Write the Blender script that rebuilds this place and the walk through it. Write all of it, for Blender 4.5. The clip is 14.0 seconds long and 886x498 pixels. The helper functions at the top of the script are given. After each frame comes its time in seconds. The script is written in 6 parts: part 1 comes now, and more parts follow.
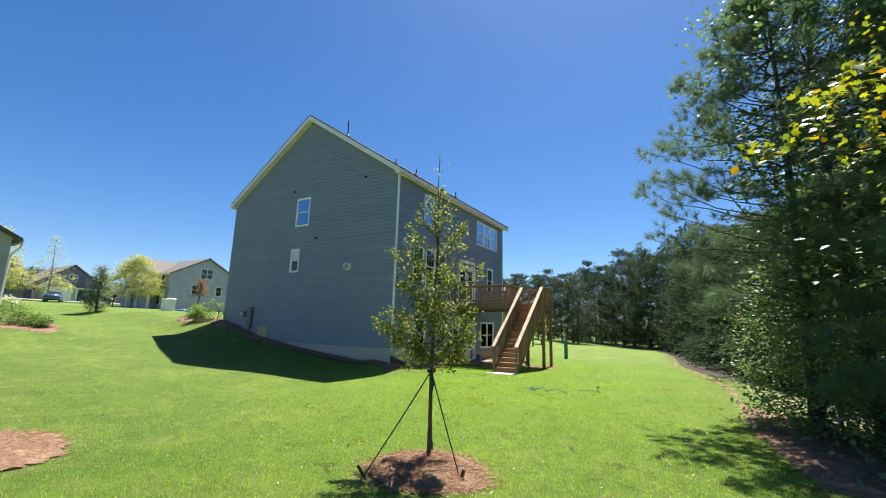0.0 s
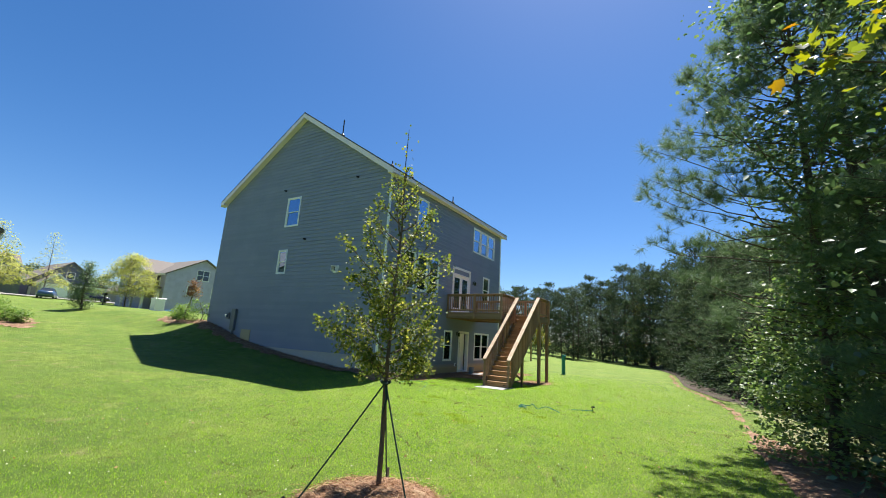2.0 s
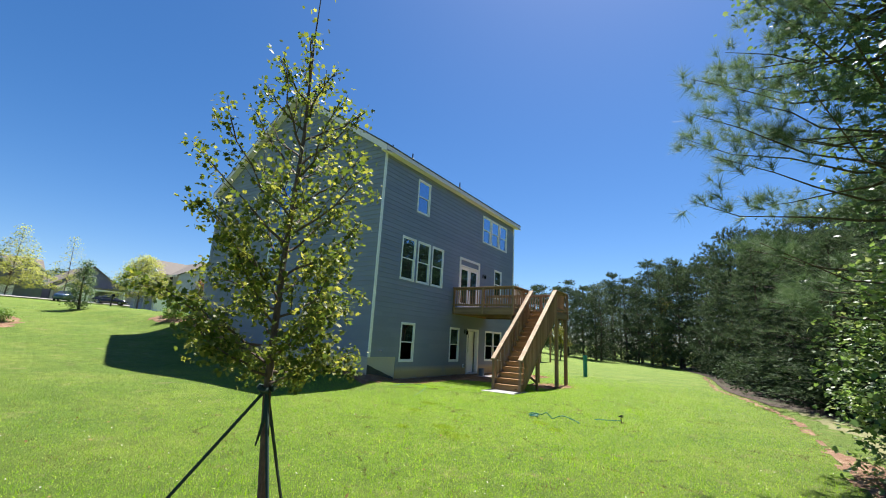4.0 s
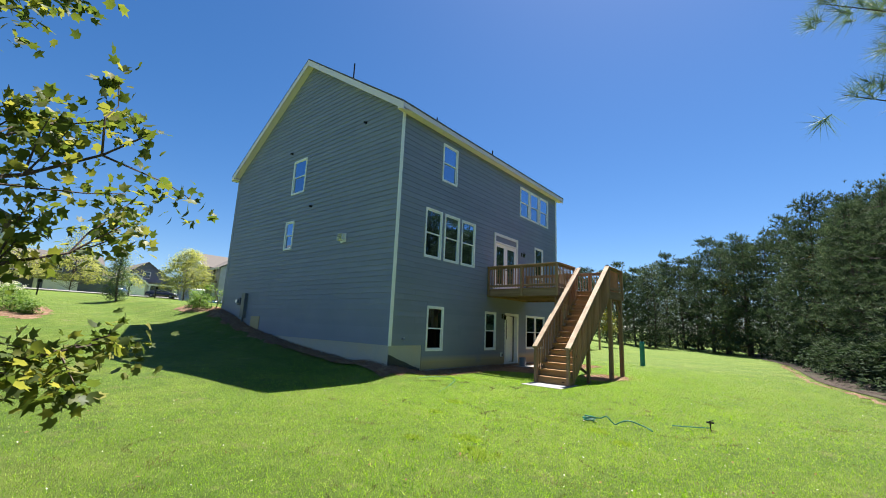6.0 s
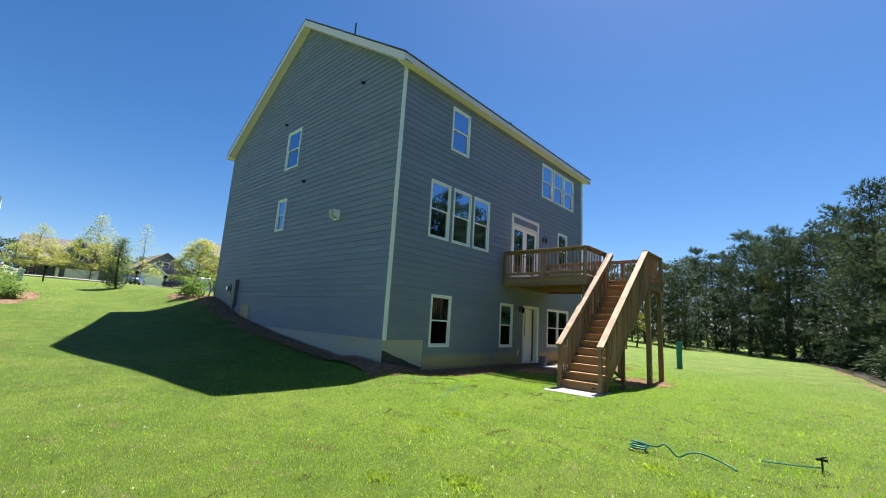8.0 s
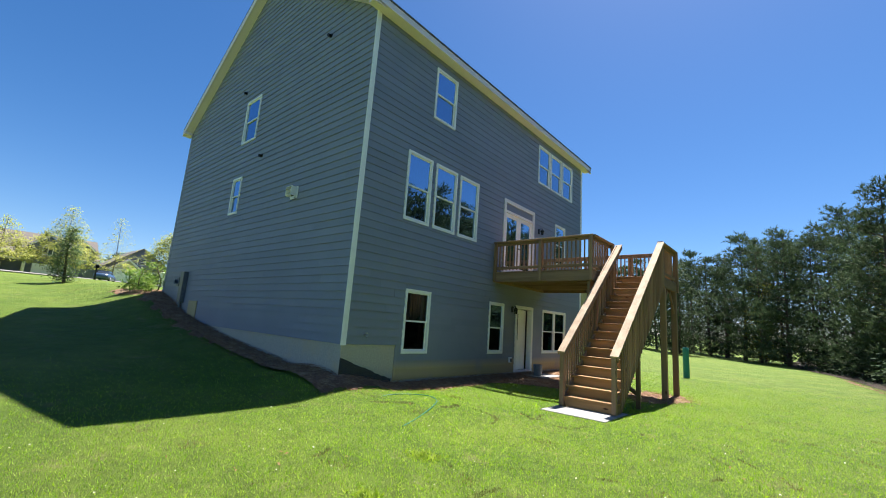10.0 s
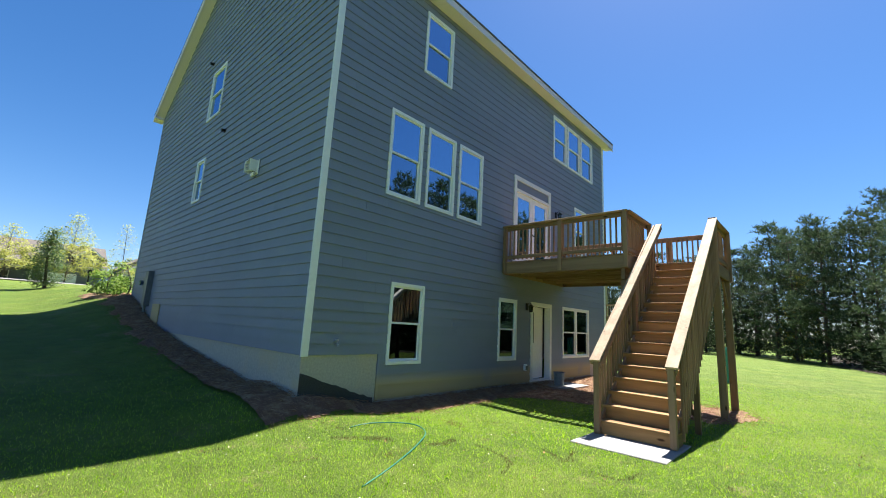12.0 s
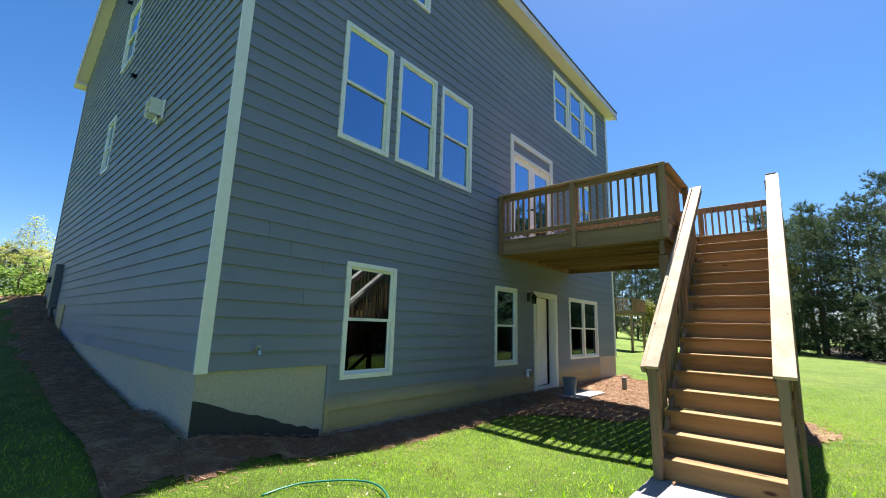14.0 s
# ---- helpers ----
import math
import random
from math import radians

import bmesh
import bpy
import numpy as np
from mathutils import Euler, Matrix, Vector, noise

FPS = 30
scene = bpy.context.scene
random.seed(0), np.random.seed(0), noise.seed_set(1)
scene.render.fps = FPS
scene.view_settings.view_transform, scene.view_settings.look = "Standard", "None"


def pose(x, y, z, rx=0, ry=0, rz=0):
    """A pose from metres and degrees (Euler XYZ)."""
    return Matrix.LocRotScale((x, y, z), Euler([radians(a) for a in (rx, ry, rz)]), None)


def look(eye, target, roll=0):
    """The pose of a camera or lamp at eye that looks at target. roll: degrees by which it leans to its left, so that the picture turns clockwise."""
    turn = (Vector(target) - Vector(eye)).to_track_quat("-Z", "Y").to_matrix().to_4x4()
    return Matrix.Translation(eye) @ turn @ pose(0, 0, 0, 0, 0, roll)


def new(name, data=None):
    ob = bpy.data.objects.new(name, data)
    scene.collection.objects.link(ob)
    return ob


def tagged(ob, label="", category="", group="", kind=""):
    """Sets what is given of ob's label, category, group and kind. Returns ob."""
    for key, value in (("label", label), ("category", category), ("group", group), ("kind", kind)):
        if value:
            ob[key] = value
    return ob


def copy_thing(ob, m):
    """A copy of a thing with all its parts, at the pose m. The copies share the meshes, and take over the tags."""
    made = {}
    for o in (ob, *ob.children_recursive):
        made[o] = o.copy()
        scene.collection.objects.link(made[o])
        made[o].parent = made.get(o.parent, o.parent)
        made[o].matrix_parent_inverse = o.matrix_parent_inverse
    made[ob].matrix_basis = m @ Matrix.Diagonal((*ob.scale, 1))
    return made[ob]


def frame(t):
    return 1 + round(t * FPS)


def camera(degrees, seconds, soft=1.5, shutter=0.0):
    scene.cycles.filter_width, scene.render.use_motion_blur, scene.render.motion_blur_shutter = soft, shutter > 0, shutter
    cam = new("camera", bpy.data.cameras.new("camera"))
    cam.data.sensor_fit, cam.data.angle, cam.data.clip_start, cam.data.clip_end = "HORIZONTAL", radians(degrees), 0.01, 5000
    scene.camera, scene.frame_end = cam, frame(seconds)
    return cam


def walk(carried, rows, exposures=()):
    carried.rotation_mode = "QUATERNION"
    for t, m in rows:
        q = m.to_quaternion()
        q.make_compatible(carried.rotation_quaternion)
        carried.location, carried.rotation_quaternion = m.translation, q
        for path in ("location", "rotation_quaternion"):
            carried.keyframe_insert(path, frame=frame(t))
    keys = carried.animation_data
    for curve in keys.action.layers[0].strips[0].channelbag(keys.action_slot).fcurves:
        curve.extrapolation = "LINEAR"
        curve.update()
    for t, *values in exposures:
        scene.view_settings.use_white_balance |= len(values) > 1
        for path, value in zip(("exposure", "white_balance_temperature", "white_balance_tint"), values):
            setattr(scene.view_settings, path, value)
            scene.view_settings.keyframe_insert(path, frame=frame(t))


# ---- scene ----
cam = camera(93.9, 14.0, soft=1.0)
METRES, EYE, TILT, LEAN, TURN = 15.2, 1.5, 0.0, 0.0, 31.8
PATH = [
    (0, (0.044, -0.116, 2.019), (-0.979, 1.561, 2.395), 1.5),
    (0.5, (-0.011, 0.003, 1.97), (-1.023, 1.682, 2.363), 1.8),
    (1, (-0.035, 0.24, 1.94), (-1.038, 1.922, 2.345), 2.3),
    (1.5, (0.04, 0.48, 1.966), (-0.968, 2.157, 2.379), 3.0),
    (2, (-0.012, 0.974, 1.955), (-1.045, 2.632, 2.382), 3.5),
    (2.5, (-0.073, 1.471, 1.923), (-1.127, 3.113, 2.365), 4.0),
    (4.8, (-0.947, 4.153, 1.771), (-2.12, 5.721, 2.178), 1.8),
    (5, (-1.047, 4.352, 1.769), (-2.24, 5.908, 2.164), 1.4),
    (5.5, (-1.344, 4.887, 1.768), (-2.569, 6.417, 2.163), 1.8),
    (6, (-1.592, 5.409, 1.732), (-2.861, 6.91, 2.103), 2.5),
    (6.5, (-1.893, 5.914, 1.708), (-3.191, 7.393, 2.065), 3.1),
    (7, (-2.141, 6.433, 1.659), (-3.46, 7.896, 2.006), 3.4),
    (7.5, (-2.45, 6.907, 1.667), (-3.782, 8.359, 2.011), 3.5),
    (8, (-2.769, 7.396, 1.641), (-4.109, 8.84, 1.988), 3.5),
    (8.2, (-2.891, 7.579, 1.633), (-4.232, 9.022, 1.98), 3.5),
    (10.5, (-4.381, 9.752, 1.64), (-5.679, 11.23, 2.002), 4.2),
    (11, (-4.678, 10.207, 1.659), (-5.991, 11.672, 2.015), 4.0),
    (11.5, (-5.01, 10.707, 1.659), (-6.34, 12.156, 2.017), 3.7),
    (12, (-5.29, 11.209, 1.679), (-6.634, 12.645, 2.041), 3.1),
    (12.5, (-5.712, 11.652, 1.681), (-7.057, 13.085, 2.052), 2.6),
    (13, (-6.068, 12.123, 1.651), (-7.408, 13.559, 2.028), 2.1),
    (13.5, (-6.5, 12.579, 1.634), (-7.82, 14.034, 2.009), 1.8),
    (14, (-6.846, 13.065, 1.618), (-8.136, 14.548, 1.984), 1.7),
]
walk(cam, [(t, look(eye, target, roll)) for t, eye, target, roll in PATH], exposures=((0, 1.5, 6150, 14), (7.5, 1.48, 6150, 14), (11, 1.62, 6150, 14), (14, 1.86, 6150, 13.5)))

# ---- world, sun, exposure ----
SUN_WAY = Vector((-0.035, 0.430, 1.0)).normalized()
world = bpy.data.worlds.new("sky")
scene.world = world
world.use_nodes = True
wn = world.node_tree.nodes
sky = wn.new("ShaderNodeTexSky")
sky.sky_type, sky.sun_disc = "NISHITA", False
sky.sun_elevation = math.asin(SUN_WAY.z)
sky.sun_rotation = math.atan2(SUN_WAY.x, SUN_WAY.y)
sky.air_density, sky.dust_density, sky.ozone_density = 0.85, 0.4, 2.0
deep = wn.new("ShaderNodeHueSaturation")
deep.inputs["Saturation"].default_value = 1.30
world.node_tree.links.new(sky.outputs[0], deep.inputs["Color"])
world.node_tree.links.new(deep.outputs[0], wn["Background"].inputs[0])
wn["Background"].inputs[1].default_value = 0.051
sun = new("sun", bpy.data.lights.new("sun", "SUN"))
sun.data.energy, sun.data.angle, sun.data.color = 5.0, radians(0.53), (1.0, 0.95, 0.86)
sun.matrix_basis = look(SUN_WAY * 60, (0, 0, 0))


# ---- materials ----
def shader(name):
    m = bpy.data.materials.new(name)
    m.use_nodes = True
    nt = m.node_tree
    return m, nt, nt.nodes["Principled BSDF"]


def mixer(nt, a, b, fac):
    n = nt.nodes.new("ShaderNodeMix")
    n.data_type = "RGBA"
    for sock, val in ((n.inputs[0], fac), (n.inputs[6], a), (n.inputs[7], b)):
        if hasattr(val, "is_output"):
            nt.links.new(val, sock)
        else:
            sock.default_value = val if isinstance(val, float) else (*val, 1.0)
    return n.outputs[2]


def noise_of(nt, vec, scale, detail=4.0, lo=0.35, hi=0.65, rough=0.55):
    n = nt.nodes.new("ShaderNodeTexNoise")
    n.inputs["Scale"].default_value, n.inputs["Detail"].default_value = scale, detail
    n.inputs["Roughness"].default_value = rough
    nt.links.new(vec, n.inputs["Vector"])
    r = nt.nodes.new("ShaderNodeMapRange")
    r.inputs[1].default_value, r.inputs[2].default_value = lo, hi
    nt.links.new(n.outputs[0], r.inputs[0])
    return r.outputs[0]


def mat(name, c1, c2, c3=None, rough=0.75, s1=3.0, s2=40.0, stretch=(1, 1, 1), bump=0.15, metal=0.0, vary=0.15, spec=0.4, dist=0.01):
    """Two-scale mottled surface; c3 stains at the coarse scale; vary: lightness from piece to piece."""
    m, nt, p = shader(name)
    tc = nt.nodes.new("ShaderNodeTexCoord")
    mp = nt.nodes.new("ShaderNodeMapping")
    mp.inputs["Scale"].default_value = stretch
    nt.links.new(tc.outputs["Object"], mp.inputs[0])
    vec = mp.outputs[0]
    fine = noise_of(nt, vec, s2, 6.0, 0.3, 0.7)
    col = mixer(nt, c1, c2, fine)
    coarse = noise_of(nt, vec, s1, 3.0, 0.5, 0.72)
    if c3:
        col = mixer(nt, col, c3, coarse)
    if vary:
        oi = nt.nodes.new("ShaderNodeObjectInfo")
        r = nt.nodes.new("ShaderNodeMapRange")
        r.inputs[3].default_value, r.inputs[4].default_value = 1 - vary, 1 + vary
        nt.links.new(oi.outputs["Random"], r.inputs[0])
        mul = nt.nodes.new("ShaderNodeVectorMath")
        mul.operation = "SCALE"
        nt.links.new(col, mul.inputs[0])
        nt.links.new(r.outputs[0], mul.inputs["Scale"])
        col = mul.outputs[0]
    nt.links.new(col, p.inputs["Base Color"])
    p.inputs["Metallic"].default_value = metal
    p.inputs["Specular IOR Level"].default_value = spec
    rr = nt.nodes.new("ShaderNodeMapRange")
    rr.inputs[3].default_value, rr.inputs[4].default_value = max(0.02, rough - 0.1), min(1.0, rough + 0.1)
    nt.links.new(fine, rr.inputs[0])
    nt.links.new(rr.outputs[0], p.inputs["Roughness"])
    if bump:
        b = nt.nodes.new("ShaderNodeBump")
        b.inputs["Strength"].default_value, b.inputs["Distance"].default_value = bump, dist
        nt.links.new(fine, b.inputs["Height"])
        nt.links.new(b.outputs[0], p.inputs["Normal"])
    return m


def wood_mat(name, stretch, c1, c2, knot):
    """Pressure-treated pine with long grain, knots and dry bleached streaks."""
    m, nt, p = shader(name)
    tc = nt.nodes.new("ShaderNodeTexCoord")
    mp = nt.nodes.new("ShaderNodeMapping")
    mp.inputs["Scale"].default_value = stretch
    nt.links.new(tc.outputs["Object"], mp.inputs[0])
    grain = noise_of(nt, mp.outputs[0], 30.0, 7.0, 0.3, 0.7)
    streak = noise_of(nt, mp.outputs[0], 6.0, 3.0, 0.4, 0.7)
    col = mixer(nt, c1, c2, grain)
    col = mixer(nt, col, [c * 1.25 for c in c1], streak)
    v = nt.nodes.new("ShaderNodeTexVoronoi")
    v.inputs["Scale"].default_value = 4.5
    mp2 = nt.nodes.new("ShaderNodeMapping")
    mp2.inputs["Scale"].default_value = [0.35 + 0.65 * (s > 0.5) for s in stretch]
    nt.links.new(tc.outputs["Object"], mp2.inputs[0])
    nt.links.new(mp2.outputs[0], v.inputs["Vector"])
    kr = nt.nodes.new("ShaderNodeMapRange")
    kr.inputs[1].default_value, kr.inputs[2].default_value = 0.11, 0.05
    nt.links.new(v.outputs["Distance"], kr.inputs[0])
    col = mixer(nt, col, knot, kr.outputs[0])
    oi = nt.nodes.new("ShaderNodeObjectInfo")
    r = nt.nodes.new("ShaderNodeMapRange")
    r.inputs[3].default_value, r.inputs[4].default_value = 0.8, 1.2
    nt.links.new(oi.outputs["Random"], r.inputs[0])
    mul = nt.nodes.new("ShaderNodeVectorMath")
    mul.operation = "SCALE"
    nt.links.new(col, mul.inputs[0])
    nt.links.new(r.outputs[0], mul.inputs["Scale"])
    nt.links.new(mul.outputs[0], p.inputs["Base Color"])
    p.inputs["Roughness"].default_value, p.inputs["Specular IOR Level"].default_value = 0.75, 0.25
    b = nt.nodes.new("ShaderNodeBump")
    b.inputs["Strength"].default_value, b.inputs["Distance"].default_value = 0.35, 0.004
    nt.links.new(grain, b.inputs["Height"])
    nt.links.new(b.outputs[0], p.inputs["Normal"])
    return m


def leaf_mat(name, cols, translucent=0.45, rough=0.4, spec=0.4, vary=0.0):
    """Leaves coloured one by one, letting part of the light through."""
    m, nt, p = shader(name)
    g = nt.nodes.new("ShaderNodeNewGeometry")
    ramp = nt.nodes.new("ShaderNodeValToRGB")
    el = ramp.color_ramp.elements
    for i, c in enumerate(cols):
        e = el[i] if i < 2 else el.new(1.0)
        e.position, e.color = i / (len(cols) - 1), (*c, 1)
    nt.links.new(g.outputs["Random Per Island"], ramp.inputs[0])
    oi = nt.nodes.new("ShaderNodeObjectInfo")
    r = nt.nodes.new("ShaderNodeMapRange")
    r.inputs[3].default_value, r.inputs[4].default_value = 1 - vary, 1 + vary
    nt.links.new(oi.outputs["Random"], r.inputs[0])
    tone = nt.nodes.new("ShaderNodeVectorMath")
    tone.operation = "SCALE"
    nt.links.new(ramp.outputs[0], tone.inputs[0])
    nt.links.new(r.outputs[0], tone.inputs["Scale"])
    nt.links.new(tone.outputs[0], p.inputs["Base Color"])
    p.inputs["Roughness"].default_value, p.inputs["Specular IOR Level"].default_value = rough, spec
    t = nt.nodes.new("ShaderNodeBsdfTranslucent")
    br = nt.nodes.new("ShaderNodeHueSaturation")
    br.inputs["Saturation"].default_value, br.inputs["Value"].default_value = 1.15, 1.7
    nt.links.new(tone.outputs[0], br.inputs["Color"])
    nt.links.new(br.outputs[0], t.inputs[0])
    mx = nt.nodes.new("ShaderNodeMixShader")
    mx.inputs[0].default_value = translucent
    nt.links.new(p.outputs[0], mx.inputs[1])
    nt.links.new(t.outputs[0], mx.inputs[2])
    nt.links.new(mx.outputs[0], nt.nodes["Material Output"].inputs[0])
    return m


def glass_mat(name, tint, base, shine=(0.92, 0.96, 1.0)):
    """A coated double pane: see-through, glossier at a slant."""
    m, nt, p = shader(name)
    nt.nodes.remove(p)
    tr = nt.nodes.new("ShaderNodeBsdfTransparent")
    tr.inputs[0].default_value = (*tint, 1)
    gl = nt.nodes.new("ShaderNodeBsdfGlossy")
    gl.inputs["Roughness"].default_value = 0.01
    gl.inputs[0].default_value = (*shine, 1)
    fr = nt.nodes.new("ShaderNodeFresnel")
    fr.inputs[0].default_value = 1.5
    r = nt.nodes.new("ShaderNodeMapRange")
    r.inputs[3].default_value = base
    nt.links.new(fr.outputs[0], r.inputs[0])
    mx = nt.nodes.new("ShaderNodeMixShader")
    nt.links.new(r.outputs[0], mx.inputs[0])
    nt.links.new(tr.outputs[0], mx.inputs[1])
    nt.links.new(gl.outputs[0], mx.inputs[2])
    nt.links.new(mx.outputs[0], nt.nodes["Material Output"].inputs[0])
    return m


SIDING_A, SIDING_B, LOW_TAN = (0.194, 0.215, 0.284), (0.214, 0.236, 0.308), (0.42, 0.33, 0.19)


def siding_mat():
    """Painted fibre-cement boards, turning tan in patches on the low ones by the yard."""
    m, nt, p = shader("siding")
    tc = nt.nodes.new("ShaderNodeTexCoord")
    fine = noise_of(nt, tc.outputs["Object"], 60.0, 5.0, 0.3, 0.7)
    wide = noise_of(nt, tc.outputs["Object"], 0.9, 4.0, 0.4, 0.7)
    col = mixer(nt, SIDING_A, SIDING_B, fine)
    col = mixer(nt, col, (0.222, 0.243, 0.316), wide)
    sep = nt.nodes.new("ShaderNodeSeparateXYZ")
    nt.links.new(tc.outputs["Object"], sep.inputs[0])
    low = nt.nodes.new("ShaderNodeMapRange")
    low.inputs[1].default_value, low.inputs[2].default_value = 0.74, 0.52
    nt.links.new(sep.outputs["Z"], low.inputs[0])
    patch = noise_of(nt, tc.outputs["Object"], 0.7, 3.0, 0.20, 0.42)
    mulm = nt.nodes.new("ShaderNodeMath")
    mulm.operation = "MULTIPLY"
    nt.links.new(low.outputs[0], mulm.inputs[0])
    nt.links.new(patch, mulm.inputs[1])
    col = mixer(nt, col, LOW_TAN, mulm.outputs[0])
    oi = nt.nodes.new("ShaderNodeObjectInfo")
    r = nt.nodes.new("ShaderNodeMapRange")
    r.inputs[3].default_value, r.inputs[4].default_value = 0.95, 1.05
    nt.links.new(oi.outputs["Random"], r.inputs[0])
    mul = nt.nodes.new("ShaderNodeVectorMath")
    mul.operation = "SCALE"
    nt.links.new(col, mul.inputs[0])
    nt.links.new(r.outputs[0], mul.inputs["Scale"])
    nt.links.new(mul.outputs[0], p.inputs["Base Color"])
    p.inputs["Roughness"].default_value, p.inputs["Specular IOR Level"].default_value = 0.55, 0.35
    b = nt.nodes.new("ShaderNodeBump")
    b.inputs["Strength"].default_value, b.inputs["Distance"].default_value = 0.2, 0.003
    grain_map = nt.nodes.new("ShaderNodeMapping")
    grain_map.inputs["Scale"].default_value = (6, 6, 90)
    nt.links.new(tc.outputs["Object"], grain_map.inputs[0])
    nt.links.new(noise_of(nt, grain_map.outputs[0], 1.5, 4.0), b.inputs["Height"])
    nt.links.new(b.outputs[0], p.inputs["Normal"])
    return m


def lawn_mat():
    """Mown lawn with pale dry patches, sod seams and darker tufts; bare woodland floor and straw by the trees."""
    m, nt, p = shader("lawn")
    tc = nt.nodes.new("ShaderNodeTexCoord")
    v = tc.outputs["Object"]
    blade = noise_of(nt, v, 55.0, 8.0, 0.3, 0.7, 0.7)
    tuft = noise_of(nt, v, 7.0, 5.0, 0.35, 0.65)
    patch = noise_of(nt, v, 0.55, 4.0, 0.42, 0.66)
    dry = noise_of(nt, v, 1.7, 6.0, 0.57, 0.72, 0.7)
    col = mixer(nt, (0.040, 0.073, 0.007), (0.187, 0.270, 0.036), blade)
    col = mixer(nt, col, (0.101, 0.162, 0.015), tuft)
    wide = noise_of(nt, v, 0.13, 3.0, 0.4, 0.65)
    col = mixer(nt, col, (0.091, 0.155, 0.014), wide)
    col = mixer(nt, col, (0.142, 0.197, 0.025), patch)
    col = mixer(nt, col, (0.201, 0.197, 0.068), dry)
    clump = noise_of(nt, v, 2.6, 7.0, 0.30, 0.70, 0.75)
    tone = nt.nodes.new("ShaderNodeMapRange")
    tone.inputs[3].default_value, tone.inputs[4].default_value = 0.72, 1.32
    nt.links.new(clump, tone.inputs[0])
    mul = nt.nodes.new("ShaderNodeVectorMath")
    mul.operation = "SCALE"
    nt.links.new(col, mul.inputs[0])
    nt.links.new(tone.outputs[0], mul.inputs["Scale"])
    nt.links.new(mul.outputs[0], p.inputs["Base Color"])
    p.inputs["Roughness"].default_value, p.inputs["Specular IOR Level"].default_value = 0.8, 0.2
    b = nt.nodes.new("ShaderNodeBump")
    b.inputs["Strength"].default_value, b.inputs["Distance"].default_value = 0.9, 0.035
    nt.links.new(blade, b.inputs["Height"])
    nt.links.new(b.outputs[0], p.inputs["Normal"])
    return m


M_SIDING = siding_mat()
M_LAWN = lawn_mat()
M_TRIM = mat("white_trim", (0.78, 0.77, 0.75), (0.70, 0.69, 0.67), rough=0.5, s2=30, bump=0.05, vary=0.03)
M_EAVE = mat("cream_eaves", (0.78, 0.70, 0.75), (0.71, 0.635, 0.68), rough=0.55, s2=30, bump=0.05, vary=0.03)
M_VINYL = mat("white_vinyl", (0.86, 0.855, 0.85), (0.80, 0.795, 0.79), rough=0.35, s2=12, bump=0.02, vary=0.03)
M_CONC = mat("concrete", (0.492, 0.450, 0.390), (0.396, 0.366, 0.324), (0.504, 0.420, 0.300), rough=0.9, s1=1.2, s2=25, bump=0.3, vary=0.0)
M_PAD = mat("pale_concrete", (0.304, 0.292, 0.269), (0.257, 0.246, 0.228), rough=0.9, s1=2, s2=40, bump=0.2, vary=0.0)
M_TAR = mat("tar_coat", (0.006, 0.007, 0.010), (0.075, 0.08, 0.085), rough=0.45, s1=3, s2=90, bump=0.6, vary=0.0)
M_ROOF = mat("shingles", (0.07, 0.065, 0.06), (0.13, 0.12, 0.11), rough=0.95, s1=1, s2=30, bump=0.5, vary=0.0)
M_DOORGLASS = mat("dark_door_glass", (0.02, 0.023, 0.028), (0.03, 0.033, 0.04), rough=0.12, s2=5, bump=0.0, vary=0.0)
M_GLASS = glass_mat("window_glass", (0.22, 0.25, 0.28), 0.55, (0.55, 0.72, 0.92))
M_SCREEN = glass_mat("screened_glass", (0.16, 0.18, 0.20), 0.05, (0.42, 0.48, 0.56))
M_GLASS_LOW = glass_mat("lower_sash_glass", (0.18, 0.20, 0.23), 0.48, (0.52, 0.68, 0.88))
M_ROOM = mat("drywall", (0.5, 0.48, 0.44), (0.42, 0.40, 0.37), rough=0.9, s2=15, bump=0.05, vary=0.0)
M_BLACK = mat("black_metal", (0.012, 0.012, 0.013), (0.03, 0.03, 0.03), rough=0.45, s2=30, bump=0.05, metal=0.6, vary=0.0)
M_GREYM = mat("grey_metal", (0.16, 0.18, 0.20), (0.11, 0.125, 0.14), rough=0.45, s2=20, bump=0.05, metal=0.3, vary=0.0)
M_BRASS = mat("tap_metal", (0.6, 0.58, 0.5), (0.5, 0.48, 0.42), rough=0.3, s2=20, bump=0.05, metal=0.9, vary=0.0)
WC1, WC2, WK = (0.266, 0.174, 0.105), (0.196, 0.120, 0.066), (0.063, 0.029, 0.011)
M_WX = wood_mat("pine_x", (0.06, 1, 1), WC1, WC2, WK)
M_WY = wood_mat("pine_y", (1, 0.06, 1), WC1, WC2, WK)
M_WZ = wood_mat("pine_z", (1, 1, 0.06), WC1, WC2, WK)
M_STEP = wood_mat("step_pine", (0.06, 1, 1), (0.316, 0.187, 0.080), (0.237, 0.131, 0.050), WK)
M_CAP = wood_mat("bleached_pine", (1, 0.06, 1), (0.355, 0.272, 0.183), (0.284, 0.201, 0.124), (0.095, 0.047, 0.021))
M_STRAW = mat("pine_straw", (0.282, 0.158, 0.084), (0.153, 0.083, 0.051), (0.377, 0.270, 0.153), rough=0.95, s1=4, s2=60, bump=0.8, vary=0.0, dist=0.03)
M_STRAWP = leaf_mat("straw_needles", [(0.149, 0.078, 0.050), (0.319, 0.183, 0.098), (0.432, 0.309, 0.181), (0.228, 0.112, 0.066)], 0.1, 0.8, 0.1)
